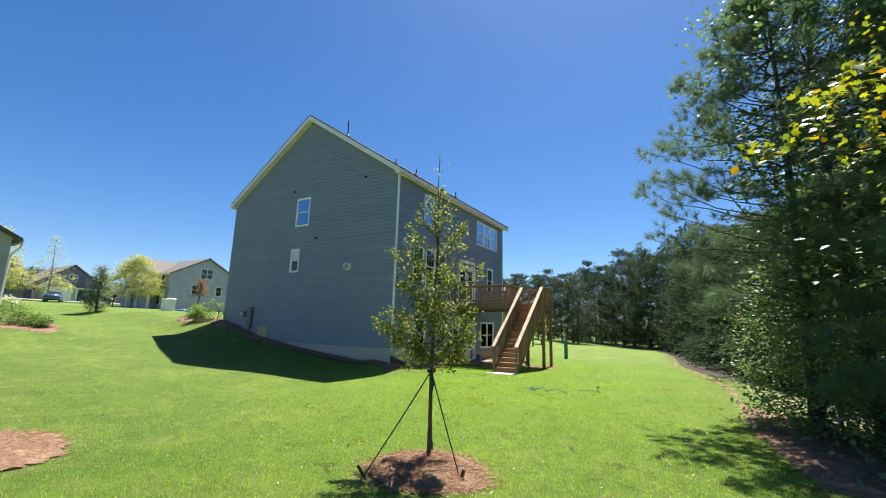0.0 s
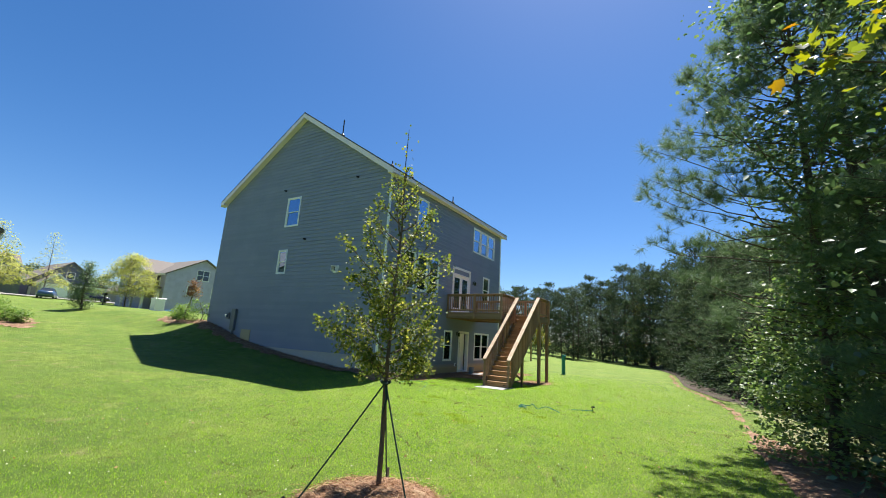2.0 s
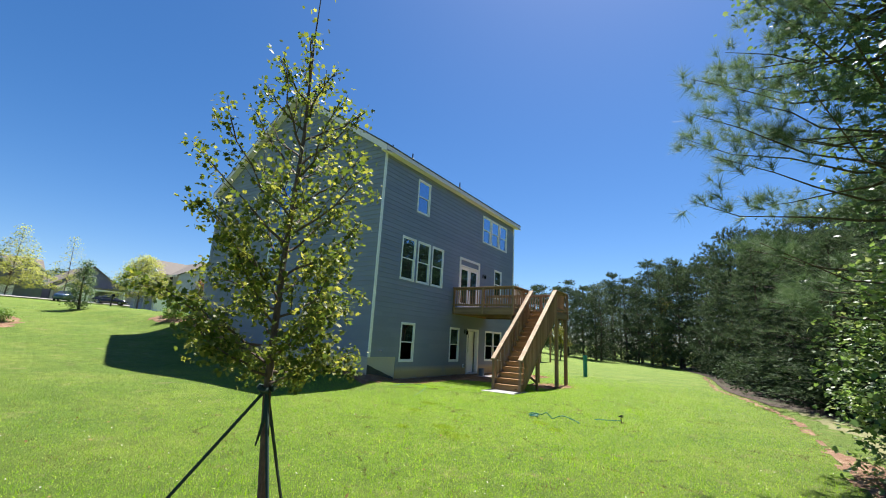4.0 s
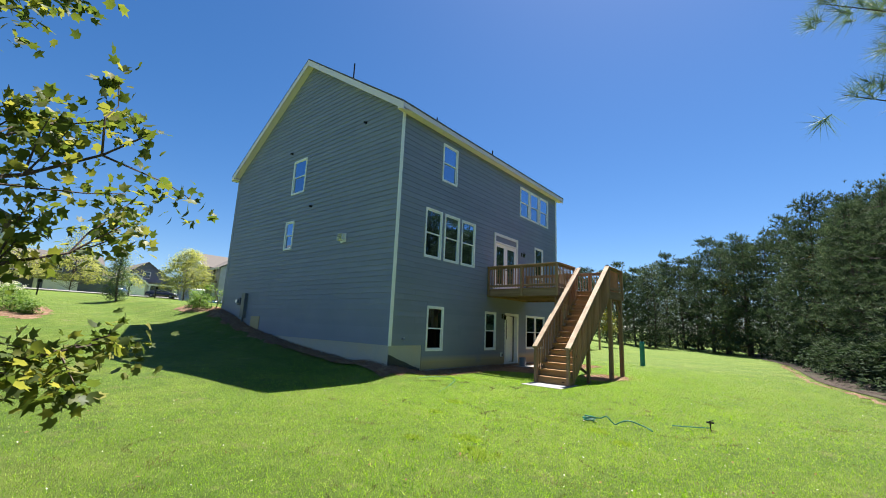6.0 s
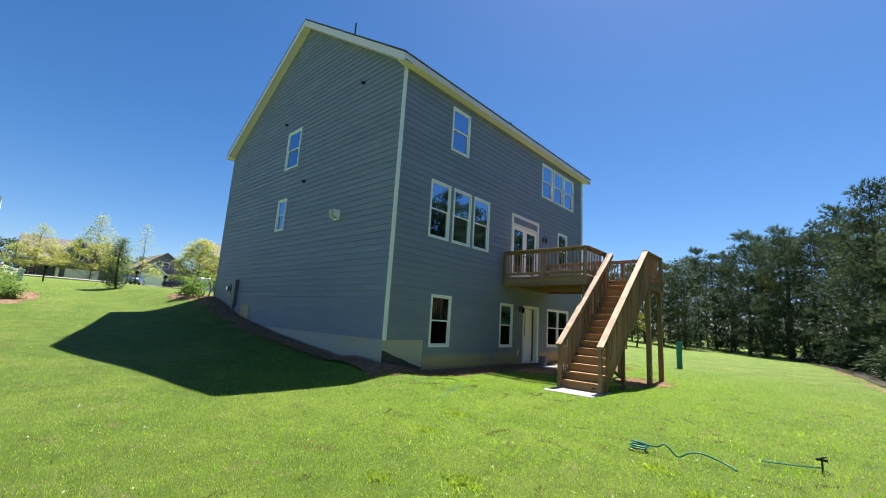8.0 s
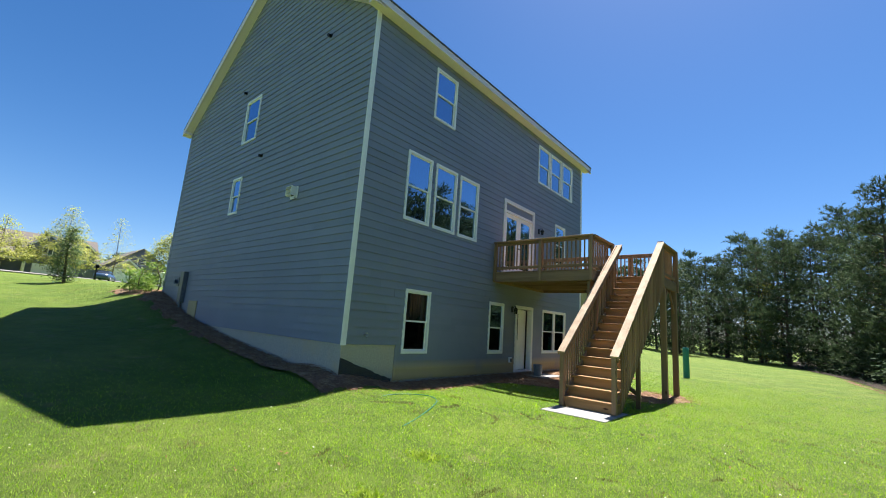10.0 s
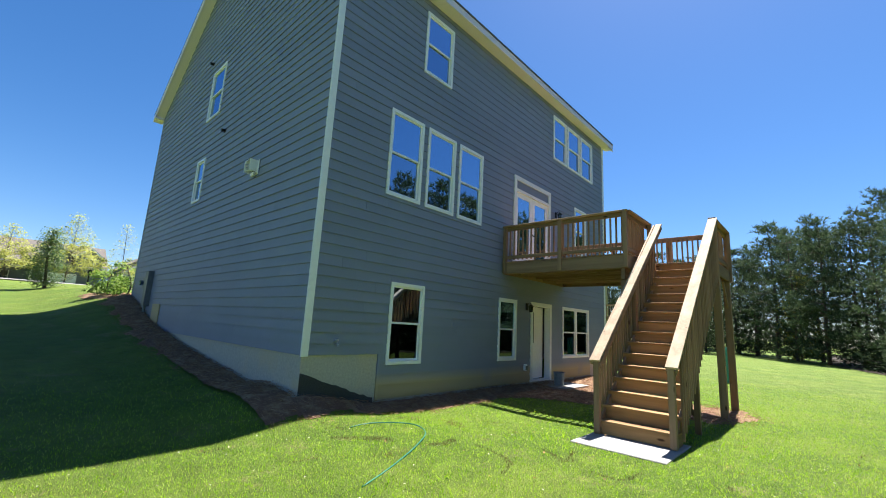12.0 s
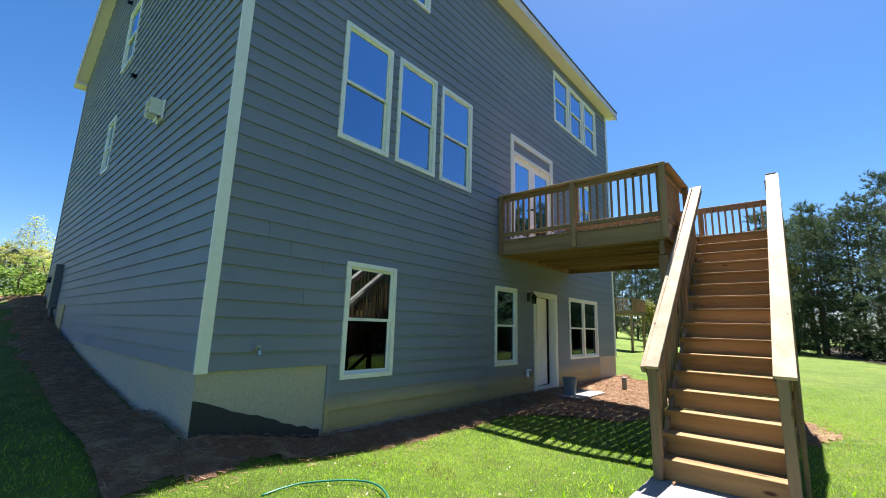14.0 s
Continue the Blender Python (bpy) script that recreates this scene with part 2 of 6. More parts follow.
M_BARK = mat("bark", (0.10, 0.075, 0.055), (0.055, 0.042, 0.032), rough=0.95, s1=4, s2=25, stretch=(1, 1, 0.25), bump=0.7, vary=0.1, dist=0.02)
M_TWIG = mat("young_bark", (0.13, 0.09, 0.07), (0.07, 0.05, 0.04), rough=0.85, s1=8, s2=60, stretch=(1, 1, 0.3), bump=0.3, vary=0.0)
M_STRAP = mat("strap_webbing", (0.012, 0.03, 0.022), (0.02, 0.045, 0.035), rough=0.8, s2=80, bump=0.2, vary=0.0)
M_HOSE = mat("green_hose", (0.012, 0.13, 0.085), (0.02, 0.18, 0.12), rough=0.4, s2=30, bump=0.05, vary=0.0)
M_PIPE = mat("teal_plastic", (0.03, 0.24, 0.20), (0.025, 0.19, 0.16), rough=0.5, s2=20, bump=0.05, vary=0.0)
M_BUCKET = mat("bucket_plastic", (0.20, 0.23, 0.26), (0.15, 0.175, 0.20), rough=0.5, s2=20, bump=0.05, vary=0.0)
L_MAPLE = leaf_mat("maple_leaves", [(0.056, 0.078, 0.020), (0.081, 0.112, 0.026), (0.142, 0.161, 0.036), (0.284, 0.273, 0.071)], 0.45, 0.5, 0.25)
L_GUM = leaf_mat("gum_leaves", [(0.081, 0.117, 0.018), (0.126, 0.153, 0.023), (0.198, 0.198, 0.027), (0.153, 0.171, 0.027), (0.117, 0.144, 0.027), (0.099, 0.126, 0.023), (0.180, 0.180, 0.027), (0.270, 0.135, 0.027)], 0.5, 0.4, 0.4)
L_DARK = leaf_mat("woodland_leaves", [(0.048, 0.085, 0.038), (0.076, 0.123, 0.049), (0.104, 0.157, 0.061), (0.162, 0.204, 0.081)], 0.35, 0.45, 0.5)
L_PINE = leaf_mat("pine_needles", [(0.068, 0.114, 0.051), (0.103, 0.154, 0.068), (0.148, 0.194, 0.097)], 0.3, 0.55, 0.3)
L_WOODS = leaf_mat("far_needles", [(0.031, 0.051, 0.026), (0.051, 0.077, 0.037), (0.073, 0.103, 0.053), (0.114, 0.138, 0.077)], 0.2, 0.75, 0.12, 0.25)
L_RUST = leaf_mat("rust_leaves", [(0.12, 0.06, 0.03), (0.2, 0.1, 0.045), (0.14, 0.11, 0.04)], 0.3, 0.6, 0.2)
L_YELLOW = leaf_mat("street_leaves", [(0.238, 0.264, 0.075), (0.299, 0.312, 0.097), (0.370, 0.361, 0.141)], 0.45, 0.5, 0.2)
L_SHRUB = leaf_mat("shrub_leaves", [(0.069, 0.132, 0.029), (0.127, 0.196, 0.046), (0.196, 0.265, 0.081)], 0.4, 0.5, 0.2)
# undergrowth leaves with the shade under the trees put into their colour
L_UNDER_SHADE = leaf_mat("shaded_undergrowth_leaves", [(0.022, 0.040, 0.018), (0.034, 0.056, 0.024), (0.052, 0.078, 0.034)], 0.2, 0.8, 0.1, 0.2)
# lighter leaf colours stand for sunlight on the bush by the mulch strip
L_BUSH_LIT = leaf_mat("lit_bush_leaves", [(0.10, 0.17, 0.045), (0.17, 0.24, 0.07), (0.27, 0.31, 0.12)], 0.45, 0.45, 0.4)
L_GRASS = leaf_mat("grass_blades", [(0.091, 0.187, 0.018), (0.193, 0.341, 0.034), (0.284, 0.438, 0.052), (0.455, 0.535, 0.148)], 0.5, 0.6, 0.2)


# ---- mesh helpers ----
def thing(name, label, category, group="", kind="", at=(0, 0, 0)):
    ob = new(name)
    ob.empty_display_size = 0.2
    ob.location = at
    return tagged(ob, label, category, group, kind)


def part(name, bm, material, parent=None, label=""):
    me = bpy.data.meshes.new(name)
    bm.normal_update()
    bm.to_mesh(me)
    bm.free()
    me.materials.append(material)
    ob = new(name, me)
    ob.parent = parent
    return tagged(ob, label)


def smooth(ob):
    ob.data.polygons.foreach_set("use_smooth", [True] * len(ob.data.polygons))
    return ob


def box(bm, x0, x1, y0, y1, z0, z1, bev=0.0):
    r = bmesh.ops.create_cube(bm, size=1.0, matrix=Matrix.Translation(((x0 + x1) / 2, (y0 + y1) / 2, (z0 + z1) / 2)) @ Matrix.Diagonal((x1 - x0, y1 - y0, z1 - z0, 1)))
    if bev:
        es = list({e for v in r["verts"] for e in v.link_edges})
        bmesh.ops.bevel(bm, geom=es, offset=bev, segments=1, affect="EDGES")
    return bm


def boxed(name, material, parent, x0, x1, y0, y1, z0, z1, bev=0.004, label=""):
    return part(name, box(bmesh.new(), x0, x1, y0, y1, z0, z1, bev), material, parent, label)


def beam(name, material, parent, a, b, w, h, bev=0.004, label=""):
    """A straight timber from a to b, w wide (level), h deep."""
    a, b = Vector(a), Vector(b)
    d = b - a
    x = d.normalized()
    side = Vector((0, 0, 1)).cross(x)
    side = side.normalized() if side.length > 1e-4 else Vector((0, 1, 0))
    up = x.cross(side)
    m = Matrix((x, side, up)).transposed().to_4x4()
    m.translation = (a + b) / 2
    bm = bmesh.new()
    r = bmesh.ops.create_cube(bm, size=1.0, matrix=m @ Matrix.Diagonal((d.length, w, h, 1)))
    if bev:
        bmesh.ops.bevel(bm, geom=bm.edges[:], offset=bev, segments=1, affect="EDGES")
    return part(name, bm, material, parent, label)


def cyl(bm, a, b, r0, r1=None, seg=12, cap=True):
    a, b = Vector(a), Vector(b)
    r1 = r0 if r1 is None else r1
    q = (b - a).to_track_quat("Z", "Y").to_matrix().to_4x4()
    m = Matrix.Translation((a + b) / 2) @ q
    bmesh.ops.create_cone(bm, cap_ends=cap, segments=seg, radius1=r0, radius2=r1, depth=(b - a).length, matrix=m)
    return bm


def tube(bm, pts, radii, seg=6):
    """A tapering tube through points."""
    rings = []
    for i, p in enumerate(pts):
        d = (Vector(pts[min(i + 1, len(pts) - 1)]) - Vector(pts[max(i - 1, 0)])).normalized()
        s = d.cross(Vector((0.3, 0.9, 0.2))).normalized()
        u = d.cross(s)
        rings.append([bm.verts.new(Vector(p) + float(radii[i]) * (math.cos(k * math.tau / seg) * s + math.sin(k * math.tau / seg) * u)) for k in range(seg)])
    for a, b in zip(rings, rings[1:]):
        for k in range(seg):
            bm.faces.new((a[k], a[(k + 1) % seg], b[(k + 1) % seg], b[k]))
    bm.faces.new(rings[-1])
    bm.faces.new(rings[0][::-1])
    return bm


def fast_mesh(name, verts, tris, material):
    me = bpy.data.meshes.new(name)
    n = len(tris)
    me.vertices.add(len(verts))
    me.vertices.foreach_set("co", np.asarray(verts, np.float32).ravel())
    me.loops.add(3 * n)
    me.loops.foreach_set("vertex_index", np.asarray(tris, np.int32).ravel())
    me.polygons.add(n)
    me.polygons.foreach_set("loop_start", np.arange(0, 3 * n, 3, dtype=np.int32))
    me.update(calc_edges=True)
    me.materials.append(material)
    return me


def scatter(name, template, pos, frames, sizes, material):
    """Copies of a small template (verts, tris) at places, each with its own turn and size, in one mesh."""
    tv, tt = np.array(template[0], float), np.array(template[1], int)
    v = np.einsum("nij,kj->nki", frames, tv) * np.asarray(sizes)[:, None, None] + np.asarray(pos)[:, None, :]
    n, k = len(pos), len(tv)
    t = tt[None] + (np.arange(n) * k)[:, None, None]
    return fast_mesh(name, v.reshape(-1, 3), t.reshape(-1, 3), material)


def frames_of(axis, rng, spread=0.6):
    """Turning matrices whose third column is near the given axes, with a random spin."""
    n = len(axis)
    w = axis + rng.normal(0, spread, (n, 3))
    w /= np.linalg.norm(w, axis=1)[:, None] + 1e-9
    a = rng.normal(0, 1, (n, 3))
    u = np.cross(a, w)
    u /= np.linalg.norm(u, axis=1)[:, None] + 1e-9
    return np.stack([u, np.cross(w, u), w], axis=2)


def lobed_leaf(lobes=5):
    """A lobed leaf in its own plane, stalk at the origin, slightly cupped."""
    pts = [(0, 0, 0)]
    angs = np.linspace(-2.1, 2.1, lobes * 2 - 1)
    for i, a in enumerate(angs):
        r = (1.0 - 0.16 * abs(a)) if i % 2 == 0 else 0.46
        pts.append((r * math.sin(a) * 0.62, 0.42 + r * math.cos(a) * 0.58, 0.10 * abs(math.sin(a)) - 0.05 * r))
    c = len(pts)
    pts.append((0, 0.42, 0.0))
    k = c - 1
    return pts, [(c, i, i + 1) for i in range(1, k)] + [(c, k, 0), (c, 0, 1)]


LEAF5, LEAF_PLAIN = lobed_leaf(5), ([(0, 0, 0), (0.32, 0.5, 0.08), (0, 1, -0.05), (-0.32, 0.5, 0.08)], [(0, 1, 2), (0, 2, 3)])


def tuft_template(n, width, rng, cone=1.0):
    """Needles round a shoot along z."""
    v, t = [], []
    for i in range(n):
        a, e = rng.uniform(0, math.tau), rng.uniform(0.1, cone)
        d = Vector((math.cos(a) * math.sin(e), math.sin(a) * math.sin(e), math.cos(e)))
        s = d.cross(Vector(rng.normal(0, 1, 3))).normalized() * width / 2
        b = Vector((0, 0, rng.uniform(-0.35, 0.1)))
        ln = rng.uniform(0.75, 1.0)
        v += [tuple(b - s), tuple(b + s), tuple(b + d * ln)]
        t.append((3 * i, 3 * i + 1, 3 * i + 2))
    return v, t


# ---- ground ----
def sstep(x, a, b):
    t = np.clip((x - a) / (b - a), 0, 1)
    return t * t * (3 - 2 * t)


def height(x, y):
    """The lay of the land: a lawn that climbs towards the street and banks up against the house."""
    x, y = np.asarray(x, float), np.asarray(y, float)
    h = np.interp(-x, [-200, 8, 12, 17, 24, 45, 75, 90, 120, 900], [0.10, 0.10, 0.16, 0.42, 0.95, 2.7, 4.1, 4.95, 5.8, 5.8])
    bank = np.interp(-x, [11, 11.6, 14, 17.4, 21, 24, 27, 60], [0.0, 0.06, 0.29, 0.42, 0.66, 1.2, 1.1, 0.0])
    h = h + bank * (0.5 * sstep(y, 11.8, 14.7) + 0.5 * np.clip((y - 7.5) / 7.2, 0, 1)) * (1 - sstep(y, 27.2, 34))
    h = h + 0.4 * (1 - sstep(y, -1.0, 6.0)) * sstep(x, -9, -3)
    h = h - 0.45 * sstep(x, 1.5, 5.0) - 0.5 * sstep(x, 6, 20)
    h = h + 0.14 * (1 - sstep(np.hypot(x + 9.6, y - 15.4), 0.0, 2.2)) - 0.05
    h = h + 0.22 * (1 - sstep(np.hypot(x + 11.9, y - 14.6), 0.2, 1.7))
    h = h + 0.025 * np.sin(0.9 * x + 0.4 * y) * np.sin(0.7 * y - 0.3 * x)
    off = np.maximum(np.maximum(-8.24 - x, x + 6.95), np.maximum(17.3 - y, y - 18.6))
    flat = 1 - sstep(off, 0.15, 1.5)
    return h * (1 - flat) + 0.10 * flat


def ground_z(x, y):
    return float(height(x, y))


def lines(lo, hi, a, b, step, far):
    mid = np.arange(a, b + step / 2, step)
    left = a - np.cumsum(step * 1.18 ** np.arange(1, 80))
    right = b + np.cumsum(step * 1.18 ** np.arange(1, 80))
    return np.concatenate([left[left > lo][::-1], mid, right[right < hi]])


gx, gy = lines(-900, 900, -26, 4, 0.3, 0), lines(-900, 900, -3, 34, 0.3, 0)
GX, GY = np.meshgrid(gx, gy, indexing="ij")
GZ = height(GX, GY)
nx, ny = GX.shape
idx = np.arange(nx * ny).reshape(nx, ny)
a, b, c, d = idx[:-1, :-1].ravel(), idx[1:, :-1].ravel(), idx[1:, 1:].ravel(), idx[:-1, 1:].ravel()
ground_me = fast_mesh("ground", np.stack([GX, GY, GZ], -1).reshape(-1, 3), np.concatenate([np.stack([a, b, c], 1), np.stack([a, c, d], 1)]), M_LAWN)
ground = smooth(new("ground", ground_me))
tagged(ground, "sunlit mown lawn with pale dry patches, rising towards the street", "lawn", kind="structure")

# ---- the house ----
X0, Y0, X1, Y1 = -11.6, 14.75, -24.3, 27.2      # back wall, gable wall, front wall, far gable
EAVE, RIDGE_X, RIDGE_Z, REVEAL = 9.2, -17.95, 13.38, 0.19
SLOPE = (RIDGE_Z - EAVE) / (X0 - RIDGE_X)
house = thing("house", "three-storey slate-blue sided house with white trim on a sloping lawn", "house", at=(-18, 21, 0.2))
house_inv = Matrix.Translation(house.location).inverted()


def hpart(name, bm, material, parent=None, label=""):
    ob = part(name, bm, material, parent or house, label)
    if parent is None:
        ob.matrix_parent_inverse = house_inv
    return ob


def back(u, z, d):
    return (X0 + d, u, z)


def gable(u, z, d):
    return (u, Y0 - d, z)


def slab(bm, P, u0, u1, z0, z1, d0, d1, bev=0.0):
    a, b = Vector(P(u0, z0, d0)), Vector(P(u1, z1, d1))
    return box(bm, min(a.x, b.x), max(a.x, b.x), min(a.y, b.y), max(a.y, b.y), min(a.z, b.z), max(a.z, b.z), bev)


BACK_HOLES = {
    "low_near": (16.50, 17.41, 0.89, 2.46), "low_mid": (20.17, 21.0, 0.87, 2.46), "yard_door": (21.80, 22.90, 0.25, 2.43),
    "low_twin": (23.70, 25.66, 0.87, 2.46), "main_1": (16.18, 17.10, 4.21, 6.05), "main_2": (17.27, 18.19, 4.21, 6.05),
    "main_3": (18.35, 19.27, 4.21, 6.05), "deck_door": (20.77, 22.82, 3.44, 6.02), "main_small": (24.60, 25.50, 4.35, 6.0),
    "top_1": (17.0, 17.92, 7.33, 8.87), "top_2": (23.06, 24.02, 7.33, 8.87), "top_3": (24.10, 25.07, 7.33, 8.87), "top_4": (25.15, 26.13, 7.33, 8.87)}
GABLE_HOLES = {"gable_top": (-18.65, -17.60, 7.32, 8.92), "gable_low": (-18.80, -18.12, 4.79, 6.06)}


def shell(name, P, u0, u1, z0, z1, holes, material):
    """The wall behind the boards, with the openings left free, as one mesh."""
    bm = bmesh.new()
    us = sorted({u0, u1, *[v for h in holes for v in h[:2]]})
    for a, b in zip(us, us[1:]):
        cuts = sorted((h[2], h[3]) for h in holes if h[0] < (a + b) / 2 < h[1])
        z = z0
        for lo, hi in cuts + [(z1, z1)]:
            if lo > z + 1e-4:
                slab(bm, P, a, b, z, lo, -0.18, 0.0)
            z = hi
    return hpart(name, bm, material)


back_wall = shell("back_wall", back, Y0 - 0.0, Y1, -0.3, EAVE, list(BACK_HOLES.values()), M_CONC)
tagged(back_wall, "back wall of slate-blue lap siding over a concrete foundation")
gable_wall = shell("gable_wall", gable, X1, X0 - 0.181, -0.3, EAVE, list(GABLE_HOLES.values()), M_CONC)
tagged(gable_wall, "gable wall of slate-blue lap siding over a concrete foundation")
bm = bmesh.new()
tri = [bm.verts.new(p) for p in ((X1, Y0, EAVE), (X0, Y0, EAVE), (RIDGE_X, Y0, RIDGE_Z + 0.15), (X1, Y0 + 0.18, EAVE), (X0, Y0 + 0.18, EAVE), (RIDGE_X, Y0 + 0.18, RIDGE_Z + 0.15))]
for f in ((0, 1, 2), (5, 4, 3), (0, 3, 4, 1), (1, 4, 5, 2), (2, 5, 3, 0)):
    bm.faces.new([tri[i] for i in f])
hpart("gable_peak", bm, M_CONC)
for nm, (x0, x1, y0, y1) in {"front_wall": (X1 - 0.18, X1, Y0, Y1), "far_wall": (X1, X0 - 0.181, Y1 - 0.18, Y1)}.items():
    hpart(nm, box(bmesh.new(), x0, x1, y0, y1, -0.3, EAVE), M_SIDING)
# inner floors and a partition that close the rooms behind the glass
for nm, z in (("lower_floor", 0.2), ("main_floor", 3.2), ("upper_floor", 6.4), ("attic_floor", 9.1)):
    hpart(nm, box(bmesh.new(), X1 + 0.01, X0 - 0.19, Y0 + 0.19, Y1 - 0.19, z - 0.12, z), M_ROOM)
hpart("partition", box(bmesh.new(), -16.3, -16.15, Y0 + 0.19, Y1 - 0.19, -0.2, 9.0), M_ROOM)


def lap_boards(P, wall, base_of, u_range, z_top, holes, joints, rng):
    """Lap siding, board by board, cut round the openings."""
    z = 1.08 - 5 * REVEAL
    while z < z_top - 0.02:
        zt = min(z + REVEAL, z_top)
        (b0, b1), (t0, t1) = u_range(z), u_range(zt)
        cuts = {b0, b1}
        off = rng.uniform(0, joints)
        u = b0 + off
        while u < b1 - 0.4:
            if u - b0 > 0.4:
                cuts.add(u)
            u += joints
        for h in holes:
            if h[2] < zt - 0.004 and h[3] > z + 0.004:
                cuts |= {v for v in h[:2] if b0 < v < b1}
        for st in base_of.steps:
            if b0 < st < b1 and z < 1.07:
                cuts.add(st)
        us = sorted(cuts)
        for p, q in zip(us, us[1:]):
            if q - p < 0.03:
                continue
            mid = (p + q) / 2
            spans = [(max(z, base_of(mid)), zt)]
            for h in holes:
                if h[0] < mid < h[1] and h[2] < zt and h[3] > z:
                    spans = [s for lo, hi in spans for s in ((lo, min(hi, h[2])), (max(lo, h[3]), hi))]
            for lo, hi in spans:
                if hi - lo < 0.012:
                    continue
                f0, f1 = 0.028 - 0.021 * (lo - z) / REVEAL, 0.028 - 0.021 * (hi - z) / REVEAL
                tp = t0 if p == b0 else p
                tq = t1 if q == b1 else q
                bm = bmesh.new()
                g = 0.0015
                vs = [bm.verts.new(P(*c)) for c in ((p + g, lo, 0.001), (q - g, lo, 0.001), (tq - g, hi, 0.001), (tp + g, hi, 0.001),
                                                    (p + g, lo, f0), (q - g, lo, f0), (tq - g, hi, f1), (tp + g, hi, f1))]
                for f in ((0, 1, 2, 3), (7, 6, 5, 4), (0, 4, 5, 1), (1, 5, 6, 2), (2, 6, 7, 3), (3, 7, 4, 0)):
                    bm.faces.new([vs[i] for i in f])
                bmesh.ops.recalc_face_normals(bm, faces=bm.faces[:])
                hpart("siding_board", bm, M_SIDING, wall)
        z += REVEAL


def back_base(u):
    return 1.08 if u < 16.36 else (0.26 if u < 25.78 else 0.85)


def gable_base(u):
    return 1.08


back_base.steps, gable_base.steps = (16.36, 25.78), ()
CB = 0.10


def gable_range(z):
    if z <= EAVE:
        return (X1 + CB, X0 - 0.003)
    k = max(0.0, (z - EAVE - 0.215) / SLOPE)
    return (X1 + k, X0 - k)


def build_siding():
    rng = random.Random(4)
    lap_boards(back, back_wall, back_base, lambda z: (Y0 + CB, Y1 - CB), EAVE, list(BACK_HOLES.values()), 4.6, rng)
    lap_boards(gable, gable_wall, gable_base, gable_range, RIDGE_Z + 0.15, list(GABLE_HOLES.values()), 4.9, rng)


# corner boards
for nm, x0, x1, y0, y1, z0 in (("corner_board", X0 - CB, X0 + 0.03, Y0 - 0.03, Y0 + CB, 1.06), ("corner_board", X0 - 0.02, X0 + 0.03, Y1 - CB, Y1 + 0.03, 0.8),
                               ("corner_board", X1 - 0.03, X1 + CB, Y0 - 0.03, Y0 + 0.02, 1.06)):
    bm = bmesh.new()
    if nm == "corner_board" and y0 < Y0 and x0 > -13:
        box(bm, X0 - 0.003, X0 + 0.03, Y0 - 0.026, Y0 - 0.001, z0, EAVE)
        box(bm, X0 + 0.001, X0 + 0.03, Y0 - 0.001, Y0 + CB, z0, EAVE)
    else:
        box(bm, x0, x1, y0, y1, z0, EAVE)
    hpart(nm, bm, M_VINYL if x0 > -20 else M_SIDING, label="white corner board")
# step flashing beside the foundation
hpart("step_board", box(bmesh.new(), X0 + 0.001, X0 + 0.03, 16.30, 16.36, 0.24, 1.09), M_SIDING)
# tar waterproofing left bare at the foot of the corner
bm = bmesh.new()
tops = [(14.752 + i * 0.1, 0.80 - 0.034 * i + 0.022 * math.sin(3.1 * i) + 0.01 * math.sin(7.3 * i)) for i in range(16)]
rows = [[bm.verts.new((X0 + d, u, q)) for u, z in tops for q in (-0.1 if low else max(z, 0.0),)] for d, low in ((-0.01, True), (-0.01, False), (0.012, False), (0.014, True))]
for p, q in ((1, 2), (2, 3)):
    for i in range(15):
        bm.faces.new((rows[p][i], rows[q][i], rows[q][i + 1], rows[p][i + 1]))
bm.faces.new((rows[0][0], rows[3][0], rows[2][0], rows[1][0]))
bm.faces.new((rows[0][15], rows[1][15], rows[2][15], rows[3][15]))
hpart("tar_coating", bm, M_TAR, label="black tar waterproofing on the foundation")

# roof
OVER = 0.32
roof_bm = bmesh.new()


def roof_side(bm, sx, top, thick):
    ex = X0 + OVER if sx > 0 else X1 - OVER
    ez = EAVE + 0.16 - 0.0
    y0, y1 = Y0 - OVER, Y1 + OVER
    rz = ez + SLOPE * abs(ex - RIDGE_X)
    vs = [bm.verts.new(p) for p in ((ex, y0, ez), (ex, y1, ez), (RIDGE_X, y1, rz), (RIDGE_X, y0, rz), (ex, y0, ez + thick), (ex, y1, ez + thick), (RIDGE_X, y1, rz + thick), (RIDGE_X, y0, rz + thick))]
    for f in ((0, 1, 2, 3), (7, 6, 5, 4), (0, 4, 5, 1), (1, 5, 6, 2), (2, 6, 7, 3), (3, 7, 4, 0)):
        bm.faces.new([vs[i] for i in f])
    return rz


roof_top = roof_side(roof_bm, 1, 0, 0.06)
roof_side(roof_bm, -1, 0, 0.06)
bmesh.ops.recalc_face_normals(roof_bm, faces=roof_bm.faces[:])
roof = hpart("roof", roof_bm, M_ROOF, label="dark shingle roof")
boxed_h = lambda nm, m, *c, label="": hpart(nm, box(bmesh.new(), *c), m, label=label)
boxed_h("eave_soffit", M_EAVE, X0 + 0.001, X0 + OVER - 0.021, Y0 - OVER + 0.02, Y1 + OVER - 0.02, EAVE - 0.02, EAVE + 0.0)
boxed_h("eave_fascia", M_EAVE, X0 + OVER - 0.02, X0 + OVER + 0.004, Y0 - OVER, Y1 + OVER, EAVE - 0.03, EAVE + 0.15)
boxed_h("eave_soffit", M_EAVE, X1 - OVER + 0.021, X1 - 0.181, Y0 - OVER + 0.02, Y1 + OVER - 0.02, EAVE - 0.02, EAVE)
